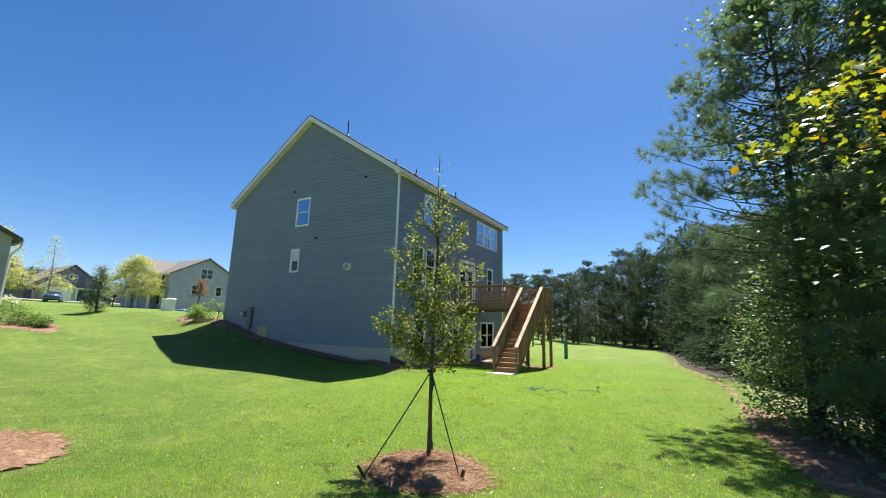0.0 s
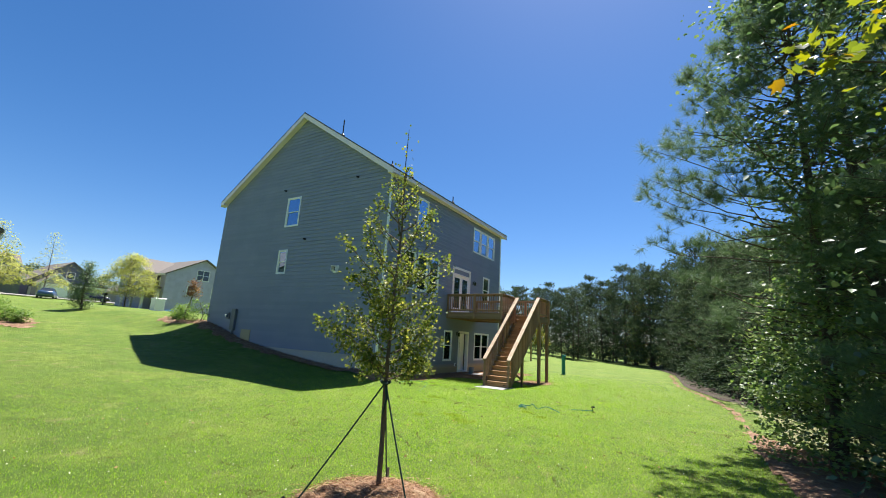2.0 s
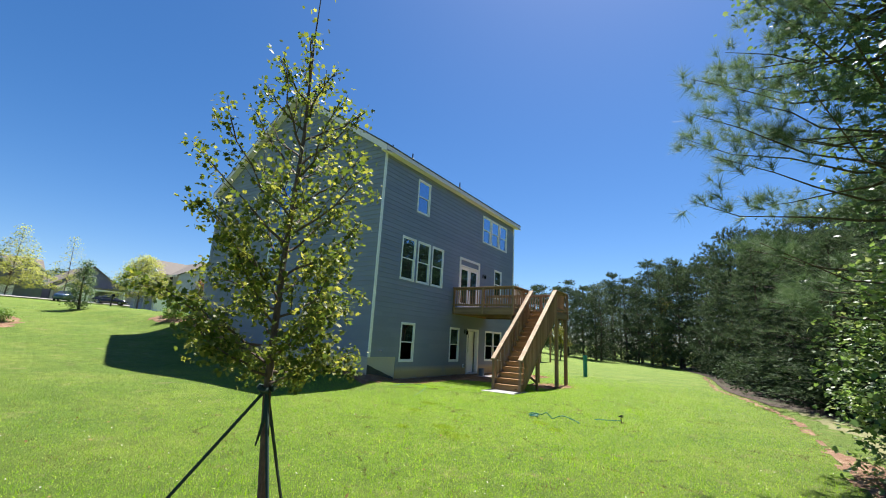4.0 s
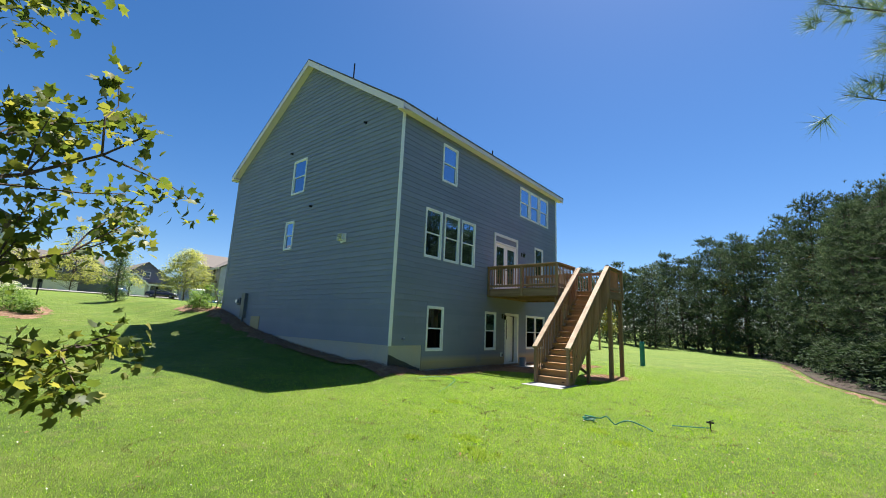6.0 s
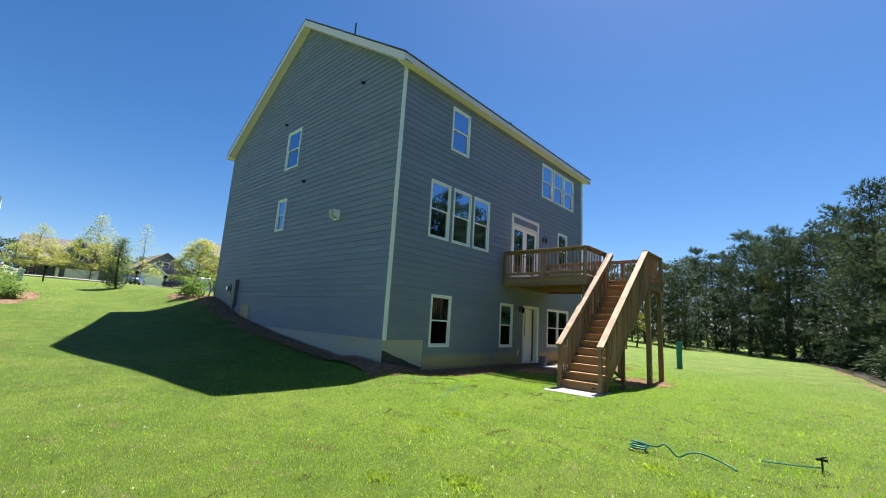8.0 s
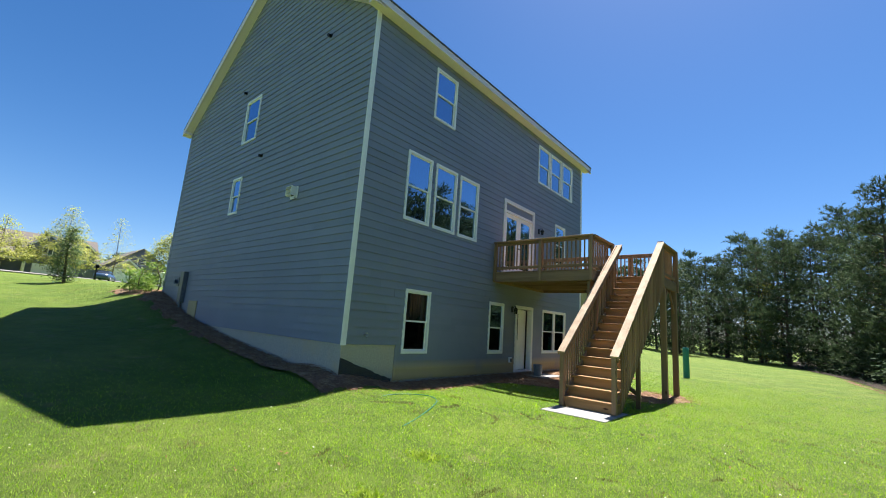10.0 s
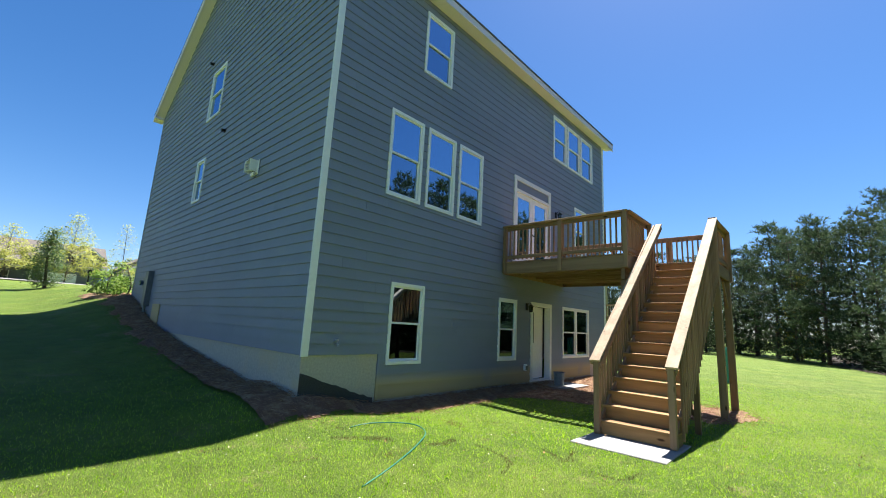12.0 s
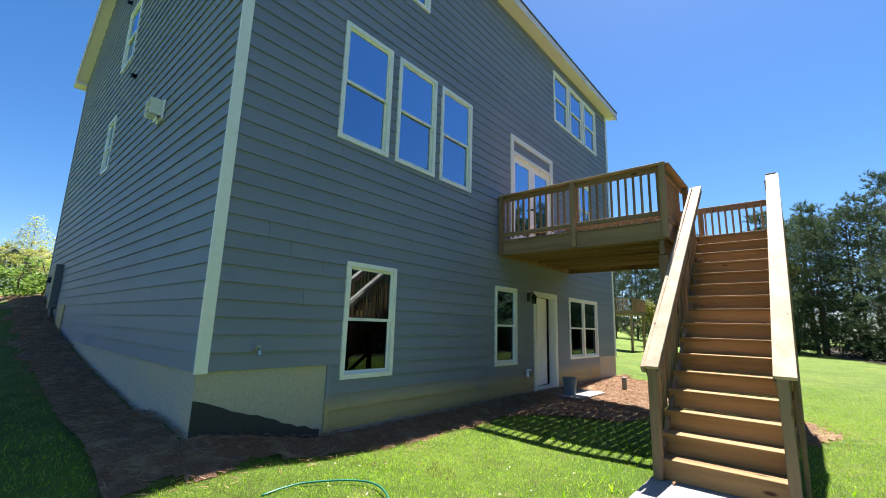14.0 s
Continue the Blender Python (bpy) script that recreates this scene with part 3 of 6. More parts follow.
boxed_h("eave_fascia", M_EAVE, X1 - OVER - 0.004, X1 - OVER + 0.02, Y0 - OVER, Y1 + OVER, EAVE - 0.03, EAVE + 0.15)
boxed_h("drip_edge", M_ROOF, X0 + OVER - 0.02, X0 + OVER + 0.02, Y0 - OVER - 0.01, Y1 + OVER + 0.01, EAVE + 0.155, EAVE + 0.2)
for yy, sgn in ((Y0, -1), (Y1, 1)):
    for ex in (X0 + OVER, X1 - OVER):
        bm = bmesh.new()
        y_out, y_in = yy + sgn * OVER, yy + sgn * (OVER - 0.025)
        ez = EAVE + 0.15
        rz = ez + SLOPE * abs(ex - RIDGE_X)
        vs = [bm.verts.new(p) for yv in (y_out, y_in) for p in ((ex, yv, ez - 0.27), (RIDGE_X, yv, rz - 0.27), (RIDGE_X, yv, rz), (ex, yv, ez))]
        for f in ((0, 1, 2, 3), (7, 6, 5, 4), (0, 4, 5, 1), (1, 5, 6, 2), (2, 6, 7, 3), (3, 7, 4, 0)):
            bm.faces.new([vs[i] for i in f])
        bmesh.ops.recalc_face_normals(bm, faces=bm.faces[:])
        hpart("rake_board", bm, M_EAVE, label="white rake board")
        bm = bmesh.new()
        ex2 = ex
        vs = [bm.verts.new(p) for dz in (-0.235, -0.25) for p in ((ex2, y_in, ez + dz), (RIDGE_X, y_in, rz + dz), (RIDGE_X, yy + sgn * 0.001, rz + dz), (ex2, yy + sgn * 0.001, ez + dz))]
        for f in ((0, 1, 2, 3), (7, 6, 5, 4), (0, 4, 5, 1), (1, 5, 6, 2), (2, 6, 7, 3), (3, 7, 4, 0)):
            bm.faces.new([vs[i] for i in f])
        bmesh.ops.recalc_face_normals(bm, faces=bm.faces[:])
        hpart("rake_soffit", bm, M_EAVE)
        # boxed return at the foot of the rake
        inner = X0 + 0.03 if ex > RIDGE_X else X1 - 0.03
        bm = bmesh.new()
        za, zb = EAVE - 0.03, EAVE + 0.14
        k = SLOPE * abs(inner - ex)
        vs = [bm.verts.new(p) for yv in (y_out + sgn * 0.004, yy + sgn * 0.026) for p in ((ex, yv, za), (inner, yv, za), (inner, yv, zb - 0.06), (ex, yv, zb))]
        for f in ((0, 1, 2, 3), (7, 6, 5, 4), (0, 4, 5, 1), (1, 5, 6, 2), (2, 6, 7, 3), (3, 7, 4, 0)):
            bm.faces.new([vs[i] for i in f])
        bmesh.ops.recalc_face_normals(bm, faces=bm.faces[:])
        hpart("eave_return", bm, M_EAVE, label="white boxed eave return")
for x, y, h in ((-16.25, 15.8, 0.95), (-15.2, 19.0, 0.3), (-12.9, 18.0, 0.35), (-12.6, 22.0, 0.4)):
    zr = EAVE + 0.2 + SLOPE * (X0 + OVER - x)
    bm = cyl(bmesh.new(), (x, y, zr - 0.1), (x, y, zr + h), 0.032)
    cyl(bm, (x, y, zr), (x, y, zr + 0.12), 0.12, 0.055)
    hpart("vent_pipe", bm, M_BLACK, label="dark roof vent pipe")


def sash_window(P, hole, units=1, cross=False):
    """A white double-hung vinyl window in its opening: frame, two sashes, panes."""
    u0, u1, z0, z1 = hole
    bm = bmesh.new()
    F = 0.055
    for a in ((u0 - 0.01, u0 + F, z0 - 0.01, z1 + 0.01), (u1 - F, u1 + 0.01, z0 - 0.01, z1 + 0.01), (u0 + F, u1 - F, z0 - 0.01, z0 + F), (u0 + F, u1 - F, z1 - F, z1 + 0.01)):
        slab(bm, P, *a, -0.08, 0.042)
    w = (u1 - u0 - 2 * F) / units
    for k in range(1, units):
        slab(bm, P, u0 + F + k * w - 0.045, u0 + F + k * w + 0.045, z0 + F, z1 - F, -0.07, 0.035)
    win = hpart("window", bm, M_VINYL, label="white vinyl double-hung window")
    for k in range(units):
        a, b = u0 + F + k * w + (0.045 if k else 0), u0 + F + (k + 1) * w - (0.045 if k < units - 1 else 0)
        zm = (z0 + z1) / 2
        for nm, lo, hi, d, gm in (("upper_sash", zm - 0.02, z1 - F, 0.012, M_GLASS), ("lower_sash", z0 + F, zm + 0.03, -0.012, M_GLASS_LOW if z0 > 3 else M_SCREEN)):
            bm = bmesh.new()
            S = 0.03
            slab(bm, P, a, a + S, lo, hi, d - 0.03, d)
            slab(bm, P, b - S, b, lo, hi, d - 0.03, d)
            slab(bm, P, a + S, b - S, lo, lo + S + 0.012, d - 0.03, d)
            slab(bm, P, a + S, b - S, hi - S - 0.006, hi, d - 0.03, d)
            hpart(nm, bm, M_VINYL, win)
            pane = hpart("pane", slab(bmesh.new(), P, a + S, b - S, lo + S, hi - S, d - 0.018, d - 0.012), gm, win)
            pane.visible_shadow = False
    return win


for key, hole in BACK_HOLES.items():
    if "door" not in key:
        sash_window(back, hole, 2 if key == "low_twin" else 1)
for hole in GABLE_HOLES.values():
    sash_window(gable, hole)

# french door on the deck
u0, u1, z0, z1 = BACK_HOLES["deck_door"]
bm = bmesh.new()
for a in ((u0 - 0.02, u0 + 0.1, z0, z1 + 0.02), (u1 - 0.1, u1 + 0.02, z0, z1 + 0.02), (u0 + 0.1, u1 - 0.1, z1 - 0.1, z1 + 0.02), (u0 + 0.1, u1 - 0.1, z1 - 0.44, z1 - 0.36), (u0 + 0.1, u1 - 0.1, z0, z0 + 0.04)):
    slab(bm, back, *a, -0.06, 0.05)
door_d = hpart("french_door", bm, M_TRIM, label="white double glazed door with a wide header")
hpart("header_panel", slab(bmesh.new(), back, u0 + 0.1, u1 - 0.1, z1 - 0.36, z1 - 0.1, -0.04, 0.012), M_SIDING, door_d)
um = (u0 + u1) / 2
for a, b in ((u0 + 0.1, um - 0.003), (um + 0.003, u1 - 0.1)):
    bm = bmesh.new()
    lo, hi, S = z0 + 0.04, z1 - 0.44, 0.14
    slab(bm, back, a, a + S, lo, hi, -0.05, -0.005)
    slab(bm, back, b - S, b, lo, hi, -0.05, -0.005)
    slab(bm, back, a + S, b - S, lo, lo + 0.26, -0.05, -0.005)
    slab(bm, back, a + S, b - S, hi - S, hi, -0.05, -0.005)
    hpart("door_leaf", bm, M_VINYL, door_d)
    pane = hpart("pane", slab(bmesh.new(), back, a + S, b - S, lo + 0.26, hi - S, -0.03, -0.022), M_GLASS, door_d)
    pane.visible_shadow = False
    hpart("door_handle", cyl(bmesh.new(), back(um + (0.06 if a > um - 0.1 else -0.06), z0 + 1.0, 0.0), back(um + (0.06 if a > um - 0.1 else -0.06), z0 + 1.0, 0.06), 0.02), M_BLACK, door_d)

# yard door, standing a little open inwards
u0, u1, z0, z1 = BACK_HOLES["yard_door"]
bm = bmesh.new()
for a in ((u0 - 0.05, u0 + 0.06, z0, z1 + 0.05), (u1 - 0.06, u1 + 0.05, z0, z1 + 0.05), (u0 + 0.06, u1 - 0.06, z1 - 0.06, z1 + 0.05)):
    slab(bm, back, *a, -0.14, 0.045)
slab(bm, back, u0 + 0.06, u1 - 0.06, z0, z0 + 0.05, -0.14, 0.03)
door_y = hpart("yard_door", bm, M_TRIM, label="white back door standing ajar")
hinge = Vector(back(u0 + 0.075, 0, -0.1))
turn = Matrix.Translation(hinge) @ Matrix.Rotation(radians(7), 4, "Z") @ Matrix.Translation(-hinge)
bm = bmesh.new()
lo, hi = z0 + 0.06, z1 - 0.07
a, b = u0 + 0.075, u1 - 0.07
slab(bm, back, a, b, lo, hi, -0.115, -0.075)
for pu0, pu1, pz0, pz1 in ((a + 0.14, (a + b) / 2 - 0.05, lo + 0.2, lo + 0.85), ((a + b) / 2 + 0.05, b - 0.14, lo + 0.2, lo + 0.85)):
    slab(bm, back, pu0, pu1, pz0, pz1, -0.08, -0.068, 0.006)
bmesh.ops.transform(bm, matrix=turn, verts=bm.verts[:])
hpart("door_leaf", bm, M_VINYL, door_y)
bm = slab(bmesh.new(), back, a + 0.1, a + 0.27, lo + 1.0, hi - 0.16, -0.078, -0.07)
bmesh.ops.transform(bm, matrix=turn, verts=bm.verts[:])
hpart("door_light", bm, M_DOORGLASS, door_y)


def wall_lantern(u, z):
    base = Vector(back(u, z, 0.03))
    lamp = thing("wall_lantern", "small black metal wall lantern beside a door", "lamp", "wall lanterns", at=base)
    L = lambda bm, nm, m: part(nm, bm, m, lamp)
    L(box(bmesh.new(), -0.005, 0.02, -0.05, 0.05, -0.1, 0.1, 0.004), "backplate", M_BLACK)
    bm = tube(bmesh.new(), [(0.01, 0, 0.04), (0.08, 0, 0.11), (0.14, 0, 0.09), (0.14, 0, 0.05)], [0.008] * 4)
    L(bm, "arm", M_BLACK)
    L(cyl(bmesh.new(), (0.14, 0, 0.0), (0.14, 0, 0.07), 0.085, 0.02), "hood", M_BLACK)
    L(cyl(bmesh.new(), (0.14, 0, -0.15), (0.14, 0, 0.0), 0.045, 0.06), "shade", M_SCREEN)
    return lamp


wall_lantern(21.52, 2.32)
wall_lantern(23.22, 5.40)


def wall_box(name, label, cat, P, u, z, w, h, d, m, bev=0.01):
    base = Vector(P(u, z, 0.02))
    ob = thing(name, label, cat, at=base)
    o = Vector(P(0, 0, 0))
    along, out = Vector(P(1, 0, 0)) - o, Vector(P(0, 0, 1)) - o
    bm = bmesh.new()
    q = [(-w / 2) * along, (w / 2) * along + d * out]
    box(bm, min(q[0].x, q[1].x), max(q[0].x, q[1].x), min(q[0].y, q[1].y), max(q[0].y, q[1].y), -h / 2, h / 2, bev)
    part("body", bm, m, ob)
    return ob, along, out


ob, al, out = wall_box("exhaust_hood", "white louvred exhaust hood on the gable siding", "vent", gable, -14.44, 4.9, 0.34, 0.34, 0.03, M_VINYL)
bm = bmesh.new()
for x in (-0.145, 0.145):
    box(bm, x - 0.007, x + 0.007, -0.2, -0.03, -0.12, 0.14)
box(bm, -0.138, 0.138, -0.2, -0.03, 0.126, 0.14)
part("cowl", bm, M_VINYL, ob)
for k in range(3):
    beam("louvre", M_VINYL, ob, (-0.137, -0.17 + 0.015 * k, 0.07 - 0.075 * k), (0.137, -0.17 + 0.015 * k, 0.07 - 0.075 * k), 0.06, 0.008, 0.0)
part("duct_mouth", box(bmesh.new(), -0.1, 0.1, -0.05, -0.032, -0.1, 0.1), M_BLACK, ob, "dark duct mouth")
part("hanging_flap", box(bmesh.new(), -0.06, 0.12, -0.09, -0.075, -0.2, -0.125), M_VINYL, ob)
ob, al, out = wall_box("meter_panel", "tall grey electric panel on the gable siding", "meter", gable, -21.75, 2.35, 0.34, 1.15, 0.16, M_GREYM)
part("conduit", cyl(bmesh.new(), (0.0, -0.08, -1.2), (0.0, -0.08, -0.55), 0.045), M_GREYM, ob)
ob, al, out = wall_box("electric_meter", "round glass electric meter on a grey box", "meter", gable, -22.35, 2.55, 0.26, 0.34, 0.1, M_GREYM)
part("dial", cyl(bmesh.new(), (0, -0.1, 0), (0, -0.2, 0), 0.085), M_GLASS, ob)
ob, al, out = wall_box("access_panel", "painted access panel flush on the siding", "panel", gable, -20.6, 1.5, 0.8, 0.72, 0.03, M_SIDING, 0.004)
ob, al, out = wall_box("outlet_box", "white outdoor outlet cover beside the yard door", "outlet", back, 21.46, 0.66, 0.11, 0.17, 0.07, M_VINYL)
part("cover", box(bmesh.new(), 0.07, 0.085, -0.045, 0.045, -0.07, 0.05), M_GREYM, ob)
for i, (u, z) in enumerate(((-13.65, 9.40), (-18.95, 9.42), (-16.9, 6.55))):
    v = thing("vent_cap", "small dark vent cap on the gable siding", "vent", "gable vent caps", at=gable(u, z, 0.015))
    bm = cyl(bmesh.new(), (0, 0, 0), (0, -0.1, -0.025), 0.04, 0.048)
    box(bm, -0.06, 0.06, -0.012, 0.0, -0.06, 0.06)
    part("body", bm, M_BLACK, v)
tap = thing("garden_tap", "small metal garden tap on the back siding", "tap", at=back(15.33, 1.30, 0.02))
part("spout", tube(bmesh.new(), [(0, 0, 0), (0.07, 0, 0), (0.1, 0, -0.02), (0.11, 0, -0.06)], [0.02, 0.02, 0.017, 0.018], 8), M_BRASS, tap)
part("handle", cyl(bmesh.new(), (0.07, 0, 0.02), (0.07, 0, 0.05), 0.035, 0.03, 8), M_BRASS, tap)

# ---- deck ----
DX0, DX1, DY0, DY1, DZ = X0 + 0.03, -8.35, 20.3, 23.7, 3.42
SX0, SX1, LY0 = -8.17, -7.03, 21.95
deck = thing("deck", "pressure-treated pine deck on posts under the french door", "deck", at=(DX1, DY0, 0.1))
deck_inv = Matrix.Translation(deck.location).inverted()


def dk(ob, owner=None):
    ob.parent = owner or deck
    ob.matrix_parent_inverse = Matrix.Translation((owner or deck).location).inverted()
    return ob


W = lambda nm, m, *c, bev=0.004: dk(boxed(nm, m, None, *c, bev))
W("rim_joist", M_WX, DX0, DX1, DY0, DY0 + 0.04, DZ - 0.32, DZ - 0.03)
W("rim_joist", M_WX, DX0, DX1, DY1 - 0.04, DY1, DZ - 0.32, DZ - 0.03)
W("rim_joist", M_WY, DX1 - 0.04, DX1, DY0 + 0.041, DY1 - 0.041, DZ - 0.32, DZ - 0.03)
W("ledger", M_WY, DX0, DX0 + 0.04, DY0 + 0.041, DY1 - 0.041, DZ - 0.32, DZ - 0.03)
for k in range(8):
    y = DY0 + 0.41 * (k + 1)
    if y < DY1 - 0.2:
        W("joist", M_WX, DX0 + 0.041, DX1 - 0.041, y - 0.02, y + 0.02, DZ - 0.27, DZ - 0.032)
W("beam", M_WY, DX1 - 0.17, DX1 - 0.09, DY0 + 0.045, DY1 - 0.045, DZ - 0.56, DZ - 0.275)
n = int((DX1 - DX0) / 0.145)
for k in range(n + 1):
    x = DX0 + 0.02 + k * 0.145
    W("deck_board", M_WY, x, min(x + 0.138, DX1 + 0.02), DY0 - 0.02, DY1 + 0.02, DZ - 0.028, DZ)
for k in range(9):
    x = DX1 + 0.03 + k * 0.142
    W("deck_board", M_WY, x, min(x + 0.136, SX1 + 0.0), LY0, DY1 + 0.02, DZ - 0.028, DZ)
W("landing_joist", M_WX, DX1 + 0.003, SX1, LY0 + 0.04, LY0 + 0.08, DZ - 0.30, DZ - 0.03)
W("landing_joist", M_WX, DX1 + 0.003, SX1, DY1 - 0.04, DY1, DZ - 0.30, DZ - 0.03)
W("landing_joist", M_WY, SX1 - 0.04, SX1, LY0 + 0.081, DY1 - 0.041, DZ - 0.30, DZ - 0.03)
for x, y in ((DX1 - 0.13, DY0 + 0.16), (DX1 - 0.13, DY1 - 0.16)):
    W("post", M_WZ, x - 0.07, x + 0.07, y - 0.07, y + 0.07, ground_z(x, y) - 0.1, DZ - 0.565)
for x, y in ((SX1 - 0.07, 22.25), (SX1 - 0.07, 23.55)):
    W("post", M_WZ, x - 0.07, x + 0.07, y - 0.07, y + 0.07, ground_z(x, y) - 0.1, DZ - 0.31)
for y0, y1 in ((22.27, 22.75), (23.53, 23.05)):
    dk(beam("knee_brace", M_WZ, None, (SX1 - 0.07, y0, DZ - 0.95), (SX1 - 0.07, y1, DZ - 0.33), 0.04, 0.09))


def rail(P, u0, u1, posts, ends=(True, True), cap=True):
    """A level guard rail: posts, two rails, cap and balusters; P maps (along, across, up)."""
    def put(nm, m, a0, a1, c0, c1, z0, z1):
        p, q = P(a0, c0), P(a1, c1)
        W(nm, m, min(p[0], q[0]), max(p[0], q[0]), min(p[1], q[1]), max(p[1], q[1]), z0, z1)
    along_x = abs(P(1, 0)[0] - P(0, 0)[0]) > 0.5
    m = M_WX if along_x else M_WY
    for u in posts:
        put("rail_post", M_WZ, u - 0.045, u + 0.045, -0.05, 0.04, DZ - 0.30, DZ + 0.93)
    put("top_rail", m, u0, u1, 0.041, 0.079, DZ + 0.84, DZ + 0.93)
    put("rail_cap", m, u0 - 0.03, u1 + 0.03, -0.055, 0.09, DZ + 0.932, DZ + 0.97)
    put("bottom_rail", m, u0, u1, 0.041, 0.079, DZ + 0.08, DZ + 0.17)
    n = int((u1 - u0) / 0.125)
    for k in range(1, n):
        u = u0 + (u1 - u0) * k / n
        put("baluster", M_WZ, u - 0.018, u + 0.018, 0.081, 0.117, DZ + 0.06, DZ + 0.90)


rail(lambda u, c: (u, DY0 - 0.0 + c), DX0 + 0.02, DX1 - 0.02, (DX0 + 0.06, -9.93, DX1 - 0.05))
rail(lambda u, c: (u, DY1 - c), DX0 + 0.02, SX1 - 0.02, (DX0 + 0.06, -9.93, DX1 - 0.05, SX1 - 0.05))
rail(lambda u, c: (DX1 - c, u), DY0 + 0.06, LY0 - 0.12, (LY0 - 0.14,))
rail(lambda u, c: (SX1 - c, u), LY0 - 0.05, DY1 - 0.06, (LY0 + 0.02, DY1 - 0.05))

# ---- stairs ----
stairs = thing("stairs", "straight pine stairs with slatted guard rails", "stairs", at=(-7.7, 18.2, 0.12))
SY0, SZ0, N = 18.14, 0.12, 16
RISE, RUN = (DZ - SZ0) / 16, (LY0 - 18.14) / 15
ST = lambda ob: dk(ob, stairs)
S2 = lambda nm, m, *c: ST(boxed(nm, m, None, *c, 0.004))
for k in range(N):
    y, z = SY0 + k * RUN, SZ0 + k * RISE
    S2("riser", M_STEP, SX0 - 0.02, SX1 + 0.02, y, y + 0.02, z, z + RISE - 0.03)
    if k < N - 1:
        for j in range(2):
            a = y - 0.025 + j * (RUN + 0.025) / 2
            S2("tread", M_STEP, SX0 - 0.022, SX1 + 0.022, a, a + (RUN + 0.025) / 2 - 0.006, z + RISE - 0.03, z + RISE)
sl = RISE / RUN
for x in (SX0 + 0.02, SX1 - 0.02):
    bm = bmesh.new()
    pts = [(SY0 - 0.03, SZ0), (SY0 + 0.30, SZ0), (LY0 + 0.03, DZ - 0.38), (LY0 + 0.03, DZ - 0.10), (SY0 - 0.03, SZ0 + RISE - 0.07)]
    for sx in (x - 0.02, x + 0.02):
        bm.faces.new([bm.verts.new((sx, y, z)) for y, z in pts])
    vs = bm.verts[:]
    n = len(pts)
    for i in range(n):
        bm.faces.new((bm.verts[:][i], bm.verts[:][(i + 1) % n], bm.verts[:][n + (i + 1) % n], bm.verts[:][n + i]))
    bmesh.ops.recalc_face_normals(bm, faces=bm.faces[:])
    ST(part("stringer", bm, M_WY))
    sgn = -1 if x < -7.7 else 1
    hand = lambda y: SZ0 + RISE + (y - SY0) * sl
    S2("newel", M_WZ, x + sgn * 0.0 - 0.045, x + sgn * 0.0 + 0.045, SY0 - 0.09, SY0 - 0.0, SZ0 + 0.002, SZ0 + 1.11)
    ya, yb = SY0 - 0.10, LY0 - 0.06
    za, zb = SZ0 + 1.12, DZ + 0.94
    ST(beam("handrail_cap", M_CAP, None, (x + 0.02 * (sgn > 0), ya, za), (x + 0.02 * (sgn > 0), yb, zb), 0.14 + 0.035 * (sgn > 0), 0.038))
    if sgn < 0:
        ST(beam("cap_strip", M_CAP, None, (x - 0.102, ya + 0.06, za - 0.03), (x - 0.102, yb, zb - 0.03), 0.04, 0.09))
    ST(beam("handrail_side", M_WY, None, (x + sgn * 0.045, ya + 0.05, za - 0.075), (x + sgn * 0.045, yb, zb - 0.075), 0.038, 0.09))
    ST(beam("handrail_side", M_WY, None, (x - sgn * 0.045, ya + 0.05, za - 0.075), (x - sgn * 0.045, yb, zb - 0.075), 0.038, 0.09))
    for y in (SY0 + (LY0 - SY0) * 0.5,):
        zz = SZ0 + (y - SY0) * sl
        S2("newel", M_WZ, x - 0.024, x + 0.024, y - 0.045, y + 0.045, zz - 0.1, zz + 1.05)
    nb = 30
    for k in range(1, nb):
        y = SY0 + 0.02 + (LY0 - SY0 - 0.1) * k / nb
        zt = za + (y - ya) * (zb - za) / (yb - ya) - 0.03
        zl = max(SZ0 + (y - SY0) * sl - 0.02, SZ0 + 0.05)
        S2("baluster", M_WZ, x + sgn * 0.066, x + sgn * 0.102, y - 0.018, y + 0.018, zl, zt - 0.02)
for x in (SX0 + 0.1, SX1 - 0.1):
    y = 19.95
    S2("post", M_WZ, x - 0.045, x + 0.045, y - 0.045, y + 0.045, ground_z(x, y) - 0.1, SZ0 + (y - SY0) * sl - 0.06)
ST(beam("cross_brace", M_WX, None, (SX0 + 0.12, 20.01, 0.95), (SX1 - 0.12, 20.01, 0.35), 0.04, 0.09))
pad = tagged(part("stair_pad", box(bmesh.new(), -8.24, -6.95, 17.3, 18.6, -0.05, 0.118, 0.01), M_PAD), "pale concrete pad at the foot of the pine stairs", "concrete pad")
stoop = tagged(part("stoop", box(bmesh.new(), X0 + 0.035, -10.6, 22.0, 23.4, -0.05, 0.19, 0.01), M_PAD), "low concrete stoop outside the yard door", "stoop")

# ---- beds of pine straw ----
def vnoise(x, y, s):
    return np.sin(s * x * 1.3 + 1.7 * np.sin(s * y * 0.9)) * np.sin(s * y * 1.1 + 1.3 * np.sin(s * x * 0.7 + 2.0))


